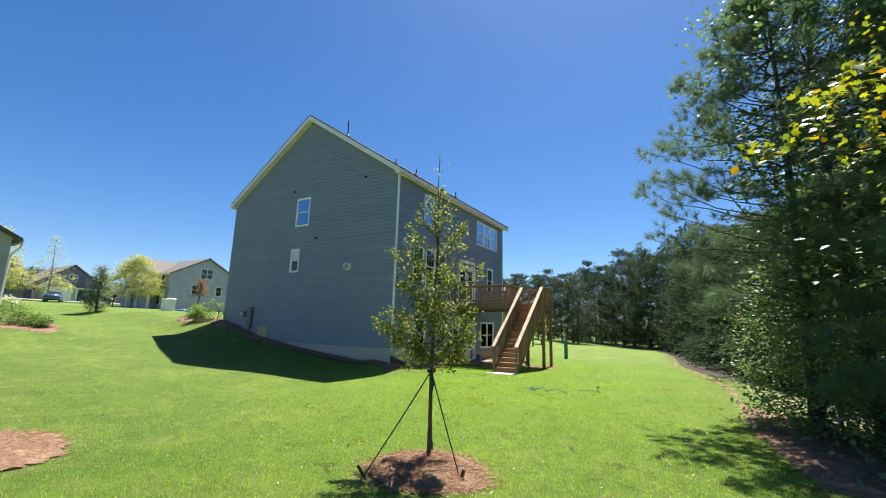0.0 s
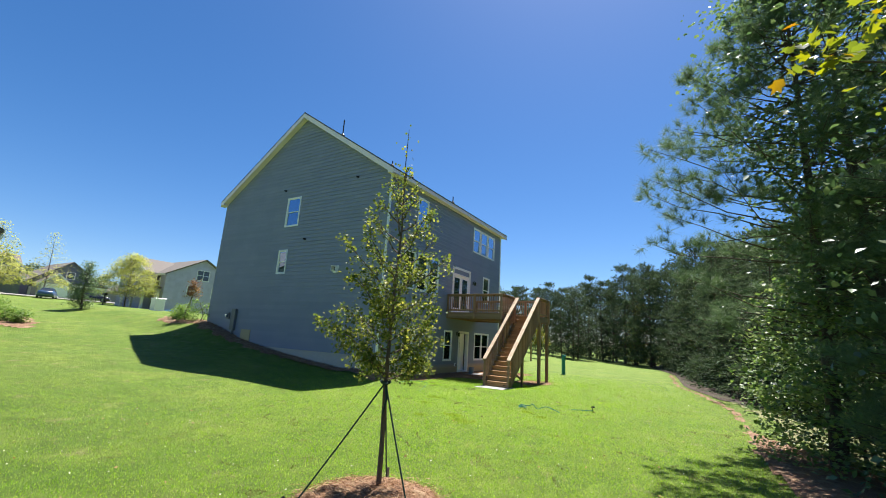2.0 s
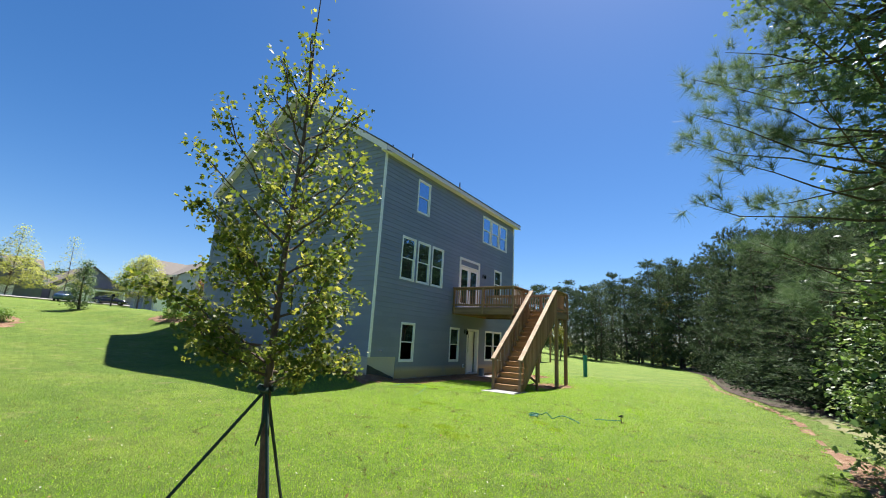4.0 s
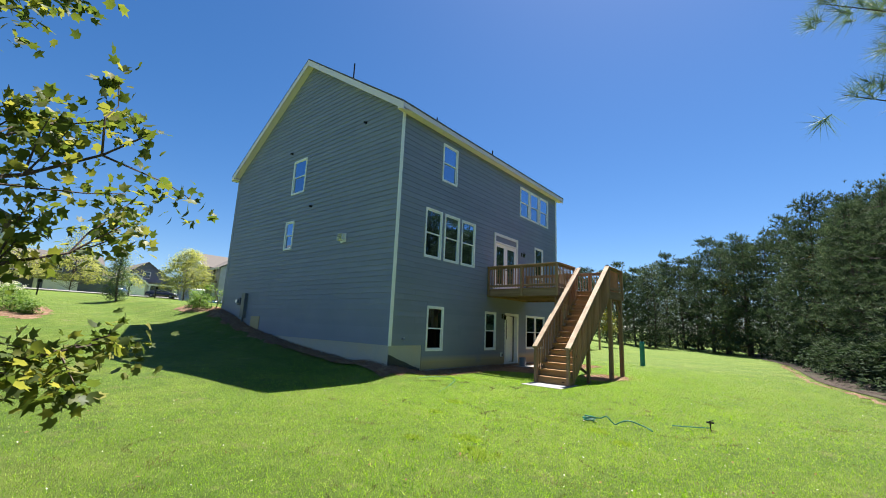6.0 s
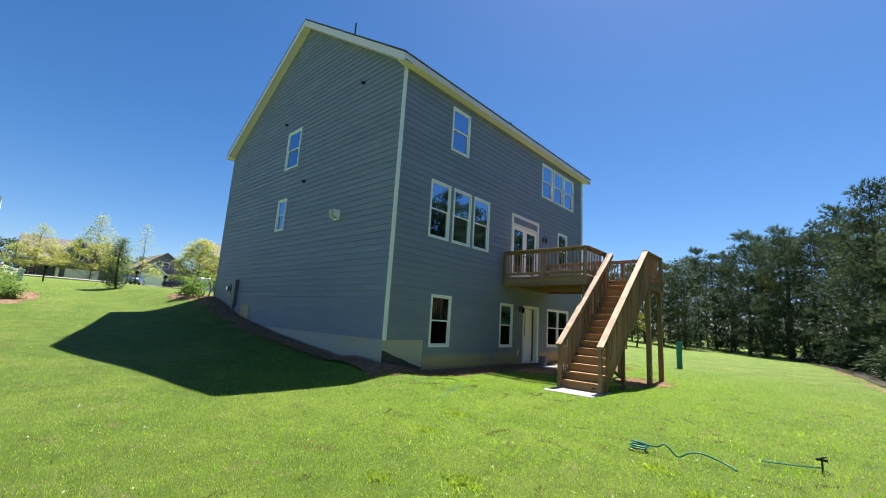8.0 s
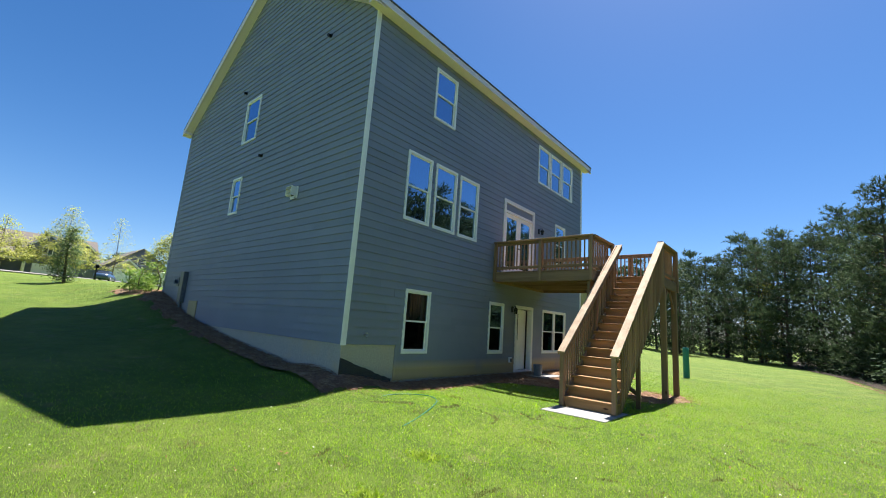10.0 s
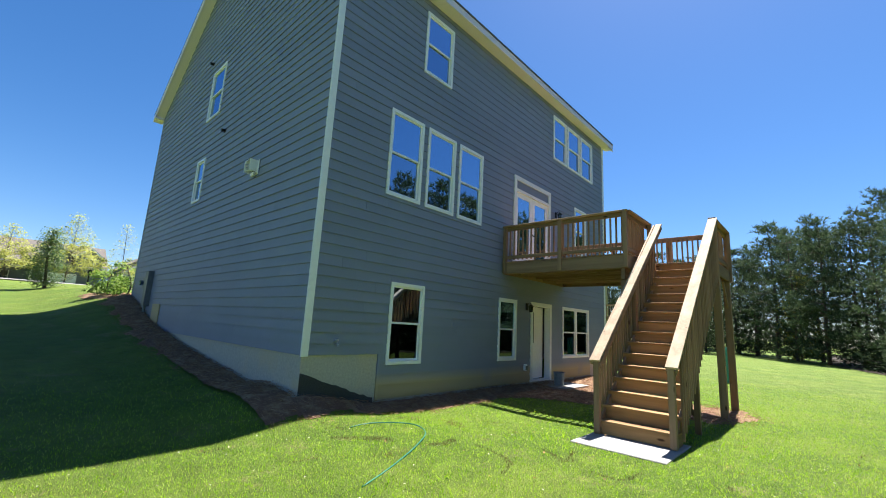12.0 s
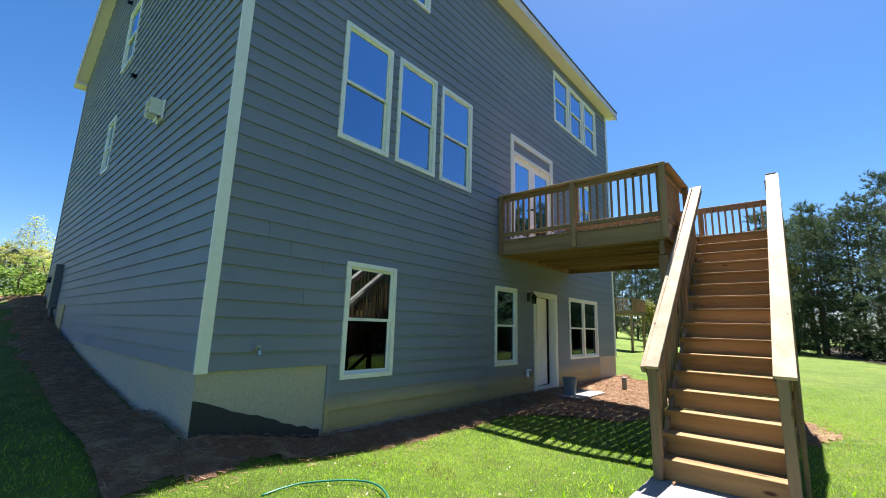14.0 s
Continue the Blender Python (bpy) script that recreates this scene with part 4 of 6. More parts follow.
def straw_bed(name, label, depth_of, x0, x1, y0, y1, step, mound, needles, seed, surface=None, category="mulch"):
    """A ragged bed that follows the ground; depth_of gives metres inside its edge."""
    xs, ys = np.arange(x0, x1, step), np.arange(y0, y1, step)
    A, B = np.meshgrid(xs, ys, indexing="ij")
    D = depth_of(A, B) + 0.10 * vnoise(A, B, 2.3) + 0.05 * vnoise(A, B, 7.0)
    Z = height(A, B) + np.clip(D, -0.05, 0.45) * mound + 0.006 + 0.018 * vnoise(A, B, 11.0) * (D > 0.05)
    keep = (D[:-1, :-1] > 0) & (D[1:, :-1] > 0) & (D[1:, 1:] > 0) & (D[:-1, 1:] > 0)
    ids = np.arange(A.size).reshape(A.shape)
    a, b, c, d = (q[keep] for q in (ids[:-1, :-1], ids[1:, :-1], ids[1:, 1:], ids[:-1, 1:]))
    ob = smooth(new(name, fast_mesh(name, np.stack([A, B, Z], -1).reshape(-1, 3), np.concatenate([np.stack([a, b, c], 1), np.stack([a, c, d], 1)]), surface or M_STRAW)))
    tagged(ob, label, category, kind="stuff")
    if not needles:
        return ob
    rng = np.random.default_rng(seed)
    px, py = rng.uniform(x0, x1, needles * 6), rng.uniform(y0, y1, needles * 6)
    ok = depth_of(px, py) + 0.10 * vnoise(px, py, 2.3) + rng.normal(0, 0.13, px.size) > 0.0
    px, py = px[ok][:needles], py[ok][:needles]
    pz = height(px, py) + np.clip(depth_of(px, py), 0, 0.45) * mound + rng.uniform(0.01, 0.04, px.size)
    fr = frames_of(np.tile((0, 0, 1.0), (px.size, 1)), rng, 0.25)
    ned = scatter("straw", ([(-0.022, -0.5, 0), (0.022, -0.5, 0.02), (0.0, 0.5, 0.12), (0.02, 0.0, 0.1)], [(0, 1, 3), (0, 3, 2)]), np.stack([px, py, pz], 1), fr, rng.uniform(0.05, 0.13, px.size), M_STRAWP)
    o2 = new("straw", ned)
    o2.parent = ob
    return ob


TREE = (-3.40, 5.28)
straw_bed("mulch_ring", "round mound of reddish pine straw under a young maple", lambda x, y: 0.88 - np.hypot(x + 3.28, y - 5.05), -4.5, -2.0, 3.8, 6.3, 0.05, 0.28, 5200, 1)
straw_bed("mulch_ring", "round bed of reddish pine straw on the lawn", lambda x, y: 1.45 - np.hypot(x + 8.95, y - 1.55), -10.8, -7.2, -0.2, 3.3, 0.07, 0.2, 3500, 2)


def wall_bed(x, y):
    g = np.minimum(np.where(x < -11.3, 0.52 + 0.30 * sstep(-x, 13.0, 18.0) + 0.12 * vnoise(x, y, 3.4) - (14.75 - y), -1.0), y - 13.0)
    b = np.where(y > 14.0, 0.55 + 0.2 * sstep(y, 15.5, 18.5) + 1.6 * sstep(y, 19.6, 21.2) - (x + 11.6), -1.0)
    corner = 0.56 - np.hypot(np.minimum(x + 11.6, 0) * 0 + (x + 11.5), y - 14.75)
    inside = (x < -11.63) & (y > 14.72)
    return np.where(inside, -1.0, np.maximum(np.maximum(g, np.minimum(b, 27.5 - y)), corner))


straw_bed("mulch_bed", "reddish pine straw bed along the foot of the house", wall_bed, -24.6, -8.2, 13.0, 28.0, 0.06, 0.10, 30000, 3)
straw_bed("mulch_patch", "pine straw round the foot of the stair posts", lambda x, y: 0.68 - np.hypot((x + 7.4) * 0.75, (y - 22.6) * 0.55), -9.0, -6.0, 20.6, 24.6, 0.09, 0.04, 1500, 5)


def edge_x(y):
    return np.interp(y, [-20, 4, 8, 12, 18, 22.5, 26, 31, 45, 62], [1.9, 1.7, 1.2, 0.75, 0.85, 0.35, -0.35, -1.5, -2.6, -6.0])


straw_bed("mulch_strip", "brown mulch strip between the lawn and the woods", lambda x, y: np.minimum(np.minimum(x - edge_x(y), edge_x(y) + 0.3 + 2.6 * (1 - sstep(y, 10, 16)) - x), y - 7.5), -4.0, 4.5, 4.0, 45.0, 0.12, 0.05, 5000, 6)
M_DRYGRASS = mat("dry_grass", (0.195, 0.178, 0.076), (0.130, 0.135, 0.049), (0.108, 0.140, 0.032), rough=0.95, s1=0.9, s2=30, bump=0.6, vary=0.0, dist=0.03)
straw_bed("rough_grass", "pale dry grass verge in front of the woods", lambda x, y: np.minimum(np.minimum(x - edge_x(y) - 0.75, edge_x(y) + np.interp(y, [18, 25], [5.2, 0.9]) - x), y - 14), -8, 5, 14, 62, 0.25, 0.0, 0, 7, M_DRYGRASS, "grass")
# woodland floor of leaf litter, drawn dark up to the lawn for the trees' shade
xs, ys = np.arange(0.0, 40.1, 1.0), np.concatenate([np.arange(-30, 62, 1.5), np.arange(62, 130, 6)])
A, B = np.meshgrid(xs, ys, indexing="ij")
AX = A + edge_x(B) + np.interp(B, [18, 24], [5.0, 0.5])
Z = height(AX, B) + 0.03
ids = np.arange(A.size).reshape(A.shape)
a, b, c, d = ids[:-1, :-1].ravel(), ids[1:, :-1].ravel(), ids[1:, 1:].ravel(), ids[:-1, 1:].ravel()
M_FLOOR = mat("shaded_leaf_litter", (0.07, 0.045, 0.028), (0.03, 0.022, 0.015), (0.05, 0.055, 0.02), rough=1.0, s1=0.6, s2=12, bump=0.8, vary=0.0, dist=0.05)
wf = new("woodland_floor", fast_mesh("woodland_floor", np.stack([AX, B, Z], -1).reshape(-1, 3), np.concatenate([np.stack([a, b, c], 1), np.stack([a, c, d], 1)]), M_FLOOR))
tagged(wf, "leaf litter under the trees, darkened for their shade at the wood's edge", "woodland floor", kind="structure")


# ---- trees ----
def curve_pts(a, b, sag, n, rng, wob=0.03):
    a, b = np.array(a, float), np.array(b, float)
    ln = np.linalg.norm(b - a)
    out = []
    for i in range(n):
        t = i / (n - 1)
        p = a + (b - a) * t + np.array((0, 0, sag * ln * math.sin(math.pi * t)))
        if 0 < i < n - 1:
            p = p + rng.normal(0, wob * ln, 3)
        out.append(tuple(p))
    return out


def leaves_ob(name, me, parent):
    ob = new(name, me)
    ob.parent = parent
    return ob


def young_maple():
    """The staked young maple: straight leader, ascending limbs, lobed leaves in loose sprays."""
    rng = np.random.default_rng(11)
    bz = ground_z(*TREE)
    t = thing("maple_tree", "slender young maple with sparse yellow-green leaves, staked with straps", "tree", at=(*TREE, bz))
    leader = [(0, 0, 0.05), (0.04, -0.05, 0.6), (0.12, -0.18, 1.33), (0.16, -0.22, 2.2), (0.20, -0.22, 3.2), (0.19, -0.24, 4.1), (0.20, -0.24, 4.62)]
    part("trunk", tube(bmesh.new(), leader, [0.034, 0.030, 0.027, 0.021, 0.014, 0.007, 0.003], 10), M_TWIG, t)
    pts, axes = [], []

    def at(z):
        for p, q in zip(leader, leader[1:]):
            if z <= q[2]:
                f = (z - p[2]) / (q[2] - p[2])
                return np.array(p) * (1 - f) + np.array(q) * f
        return np.array(leader[-1])

    nl = 40
    for i in range(nl):
        z = 1.36 + 2.45 * (i / nl) ** 1.3
        az = i * 2.4 + rng.normal(0, 0.25)
        ln = np.interp(z, [1.3, 1.6, 2.3, 2.9, 3.5, 4.0], [0.62, 0.88, 0.92, 0.74, 0.46, 0.28]) * rng.uniform(0.7, 1.0)
        el = np.interp(z, [1.3, 2.0, 4.0], [0.30, 0.62, 1.1]) + rng.normal(0, 0.1)
        way = np.array((math.cos(az) * math.cos(el), math.sin(az) * math.cos(el), math.sin(el)))
        a = at(z)
        limb = curve_pts(a, a + way * ln, -0.06, 6, rng, 0.02)
        bm = tube(bmesh.new(), limb, np.linspace(0.011, 0.0025, 6), 5)
        ends = [(limb[k], limb[min(k + 1, 5)]) for k in (1, 2, 3, 4, 5)]
        for k in (1, 2, 3, 3, 4, 4):
            w2 = way + rng.normal(0, 0.5, 3) + np.array((0, 0, 0.15))
            w2 /= np.linalg.norm(w2)
            s = np.array(limb[k])
            tw = curve_pts(s, s + w2 * ln * rng.uniform(0.22, 0.42), 0.02, 4, rng, 0.03)
            tube(bm, tw, [0.004, 0.003, 0.002, 0.0015], 4)
            ends += [(tw[2], tw[3]), (tw[3], tw[3]), (tw[1], tw[2])]
        part("limb", bm, M_TWIG, t)
        for p, q in ends:
            for _ in range(int(rng.integers(13, 21) * np.interp(z, [1.3, 2.1, 2.9, 4.0], [1.2, 0.75, 0.25, 0.13]))):
                f = rng.uniform(0, 1)
                base = np.array(p) * f + np.array(q) * (1 - f)
                pts.append(base + rng.normal(0, 0.035, 3) + np.array((0, 0, -0.02)))
                axes.append(rng.normal(0, 0.6, 3) + np.array((0, 0, 0.7)))
    for _ in range(16):
        f = rng.uniform(4.05, 4.68)
        pts.append(at(f) + rng.normal(0, 0.06, 3) + np.array((0, 0, max(0, f - 4.6))))
        axes.append(rng.normal(0, 1, 3))
    pts, axes = np.array(pts), np.array(axes)
    me = scatter("leaves", LEAF5, pts, frames_of(axes, rng, 0.55), rng.uniform(0.026, 0.052, len(pts)), L_MAPLE)
    leaves_ob("crown", me, t)
    for k, (x, y) in enumerate(((-3.68, 4.22), (-2.68, 4.92), (-3.62, 5.72))):
        gz = ground_z(x, y)
        top = Vector((leader[2][0], leader[2][1], leader[2][2]))
        foot = Vector((x - TREE[0], y - TREE[1], gz - bz + 0.04))
        mid = (top + foot) / 2
        part("strap", tube(bmesh.new(), [top, mid - Vector((0, 0, 0.012)), foot], [0.012, 0.011, 0.011], 4), M_STRAP, t, "dark green webbing strap")
        d = (foot - top).normalized()
        st = part("stake", box(bmesh.new(), -0.018, 0.018, -0.018, 0.018, -0.2, 0.16, 0.004), M_BARK, t, "short dark wooden stake")
        st.matrix_basis = Matrix.Translation(foot) @ Vector((d.x * 0.8, d.y * 0.8, 0.75)).to_track_quat("Z", "Y").to_matrix().to_4x4()
    part("strap_loop", tube(bmesh.new(), [top + Vector((0.05 * math.cos(a), 0.05 * math.sin(a), 0.01 * math.sin(2 * a))) for a in np.linspace(0, 6.0, 12)], [0.022] * 12, 5), M_STRAP, t)
    bm = tube(bmesh.new(), [top, top + Vector((0.06, -0.03, -0.18)), top + Vector((0.03, -0.05, -0.36))], [0.012, 0.016, 0.006], 5)
    part("strap_tail", bm, M_STRAP, t)
    return t


def broadleaf(label, base, top, radius, clusters, per, leaf, material, seed, template=LEAF_PLAIN, zmin=0.8, trunk_r=0.12, group="", spread=0.38, shell_in=0.35, name="broadleaf_tree", lean=(0, 0), thin=None):
    """A tree with a tapering trunk, limbs to each spray of leaves, and gaps between the sprays."""
    rng = np.random.default_rng(seed)
    bz = ground_z(*base) - 0.05
    t = thing(name, label, "tree", group, at=(*base, bz))
    H = top - bz
    pts = [(lean[0] * f + 0.12 * math.sin(5 * f + seed), lean[1] * f + 0.1 * math.sin(4 * f + 2 * seed), H * f * 0.96) for f in np.linspace(0, 1, 8)]
    part("trunk", tube(bmesh.new(), pts, np.linspace(trunk_r, 0.015, 8), 9), M_BARK, t)
    bm = bmesh.new()
    cs = []
    for i in range(clusters):
        z = zmin + (H - zmin) * (i + rng.uniform(0, 1)) / clusters
        r = radius(z / H) * rng.uniform(shell_in, 1.0) ** 0.7
        az = rng.uniform(0, math.tau)
        ax = np.array(pts)[:, :2]
        zz = max(0.3, z - 0.45 * r)
        f = min(zz / (H * 0.96), 1.0) * 7
        k = min(int(f), 6)
        o = np.array(pts[k]) * (1 - f + k) + np.array(pts[k + 1]) * (f - k)
        c = o + np.array((r * math.cos(az), r * math.sin(az), z - zz))
        tube(bm, curve_pts(o, c, 0.05, 4, rng, 0.04), np.array((0.10, 0.075, 0.05, 0.02)) * trunk_r * (0.5 + 0.3 * r), 4)
        cs.append(c)
    part("limbwork", bm, M_BARK, t)
    cs = np.repeat(np.array(cs), per, 0)
    p = cs + rng.normal(0, spread, cs.shape) * np.array((1, 1, 0.55))
    p[:, 2] = np.maximum(p[:, 2], 0.12)
    if thin:
        keep = rng.uniform(0, 1, len(p)) < np.interp(p[:, 2] / H, *thin)
        p, cs = p[keep], cs[keep]
    ax = np.tile((0, 0, 1.0), (len(p), 1)) + 0.5 * (p - cs)
    me = scatter("leaves", template, p, frames_of(ax, rng, 0.5), rng.uniform(0.65, 1.2, len(p)) * leaf, material)
    leaves_ob("crown", me, t)
    return t


def pine(label, base, H, bottom, reach, whorls, per_whorl, tufts, needles, tuft_len, width, material, seed, group="", trunk_r=0.16, name="pine_tree", tip_heavy=False, clump=False):
    """A pine: whorls of upswept branches that end in sprays of needles."""
    rng = np.random.default_rng(seed)
    t = thing(name, label, "tree", group, at=base)
    pts = [(0.1 * math.sin(3 * f + seed), 0.1 * math.sin(4 * f), H * f) for f in np.linspace(0, 1, 7)]
    part("trunk", tube(bmesh.new(), pts, np.linspace(trunk_r, 0.02, 7), 8), M_BARK, t)
    bm = bmesh.new()
    P, AX = [], []
    for w in range(whorls):
        f = bottom + (1 - bottom) * (w + rng.uniform(0, 0.6)) / whorls
        z = H * f
        g = (f - bottom) / (1 - bottom)
        R = reach * (0.25 + 0.75 * math.sin(math.pi * min(1, 0.35 + 0.68 * g)))
        for j in range(per_whorl):
            az = rng.uniform(0, math.tau)
            r = R * rng.uniform(0.6, 1.1)
            tip = np.array((r * math.cos(az), r * math.sin(az), z + r * rng.uniform(0.05, 0.45)))
            br = curve_pts((0, 0, z), tip, -0.05, 5, rng, 0.02)
            tube(bm, br, np.array((0.03, 0.024, 0.018, 0.012, 0.006)) * (0.5 + trunk_r * 3), 3)
            for k in range(tufts):
                q = rng.uniform(0.3, 1.0) ** (0.35 if tip_heavy else 0.6)
                s = np.array(br[0]) * (1 - q) + np.array(br[4]) * q
                if clump:
                    q = (0.55, 1.0)[k % 2]
                    s = np.array(br[0]) * (1 - q) + np.array(br[4]) * q + np.array((0, 0, 0.1))
                    off = rng.normal(0, 0.34, 3) * np.array((1, 1, 0.62))
                    P.append(s + off)
                    AX.append(np.array((0.4 * math.cos(az), 0.4 * math.sin(az), 0.9)) + off)
                    continue
                off = rng.normal(0, (0.16 if tip_heavy else 0.22) * r * (1.15 - q) + 0.08, 3) * np.array((1, 1, 0.5))
                P.append(s + off)
                AX.append((tip - np.array((0, 0, z))) / r * 0.8 + np.array((0, 0, 0.7)) + off)
    tagged(part("branchwork", bm, M_BARK, t), kind="stuff")
    P, AX = np.array(P), np.array(AX)
    me = scatter("needles", tuft_template(needles, width, rng, 1.5 if tip_heavy else 1.0), P, frames_of(AX / (np.linalg.norm(AX, axis=1)[:, None]), rng, 0.4), rng.uniform(0.75, 1.2, len(P)) * tuft_len, material)
    leaves_ob("crown", me, t)
    return t


young_maple()
dome = lambda lo, R: (lambda f: R * math.sqrt(max(0.03, 1 - ((f - lo) / (1 - lo + 1e-6)) ** 2 if f > lo else 0.55 + 0.45 * f / lo)))
broadleaf("tall dark broadleaf tree at the edge of the lawn", (2.85, 11.5), 14.0, lambda f: np.interp(f, [0, 0.12, 0.35, 0.6, 0.8, 1.0], [1.5, 1.8, 1.5, 2.5, 2.3, 0.5]), 280, 44, 0.11, L_DARK, 21, LEAF5, 0.3, 0.13, spread=0.3)
broadleaf("tall broadleaf tree with dense dark leaves", (4.0, 8.8), 14.0, dome(0.35, 2.6), 230, 44, 0.13, L_DARK, 22, LEAF_PLAIN, 0.3, 0.14, spread=0.4)
broadleaf("tall broadleaf tree behind the wood's edge", (4.3, 13.4), 14.5, dome(0.4, 2.9), 320, 50, 0.14, L_DARK, 23, LEAF_PLAIN, 0.3, 0.14, spread=0.42)
broadleaf("leafy green bush spilling over the mulch strip", (2.3, 12.3), 3.7, lambda f: 1.65 * math.sqrt(max(0.05, 1 - (f - 0.35) ** 2 * 2.2)), 170, 46, 0.10, L_BUSH_LIT, 24, LEAF5, 0.2, 0.04, spread=0.2, name="bush")
broadleaf("dark leafy bush under the trees", (4.0, 9.2), 3.0, lambda f: 1.3 * math.sqrt(max(0.05, 1 - (f - 0.35) ** 2 * 2.2)), 90, 44, 0.085, L_DARK, 26, LEAF5, 0.2, 0.04, spread=0.2, name="bush")
broadleaf("dark leafy bush under the trees", (2.6, 13.2), 3.4, lambda f: 1.6 * math.sqrt(max(0.05, 1 - (f - 0.35) ** 2 * 2.2)), 90, 44, 0.1, L_DARK, 27, LEAF_PLAIN, 0.2, 0.04, spread=0.25, name="bush")
broadleaf("sweetgum with yellow-green star leaves turning orange", (4.15, 5.6), 8.6, dome(0.45, 2.3), 170, 40, 0.075, L_GUM, 25, LEAF5, 3.6, 0.09, spread=0.26, shell_in=0.5)
# a low sweetgum bough that reaches out over the lawn
rng = np.random.default_rng(8)
bough = thing("gum_branch", "low sweetgum bough with large star leaves turning orange", "branch", at=(3.3, 4.9, 3.4))
bm = bmesh.new()
P, AX = [], []
for tip in ((0.47, 2.95, 3.12), (0.75, 3.05, 3.35), (1.0, 2.9, 3.5), (1.25, 3.5, 3.3), (0.95, 3.6, 3.75)):
    br = curve_pts((0, 0, 0), np.array(tip) - np.array((3.3, 4.9, 3.4)), 0.04, 7, rng, 0.015)
    tube(bm, br, np.linspace(0.02, 0.003, 7), 5)
    for k in (4, 5, 6, 6):
        for _ in range(24):
            P.append(np.array(br[k]) + rng.normal(0, 0.085, 3) * np.array((1, 1, 0.6)))
            AX.append(rng.normal(0, 0.5, 3) + np.array((0, -0.4, 0.8)))
part("bough", bm, M_BARK, bough)
leaves_ob("foliage", scatter("leaves", LEAF5, np.array(P), frames_of(np.array(AX), rng, 0.4), rng.uniform(0.04, 0.075, len(P)), L_GUM), bough)
# near pine with open sprays over the lawn
pine("loblolly pine with long soft needle sprays at the lawn's edge", (2.1, 12.0, ground_z(2.1, 12.0) - 0.05), 10.5, 0.22, 3.0, 22, 6, 15, 68, 0.30, 0.018, L_PINE, 31, trunk_r=0.13, tip_heavy=True)

pine("loblolly pine with drooping needle sprays among broadleaf trees", (3.7, 9.7, ground_z(3.7, 9.7) - 0.05), 9.0, 0.12, 2.3, 16, 5, 13, 66, 0.30, 0.018, L_PINE, 33, trunk_r=0.12, tip_heavy=True)


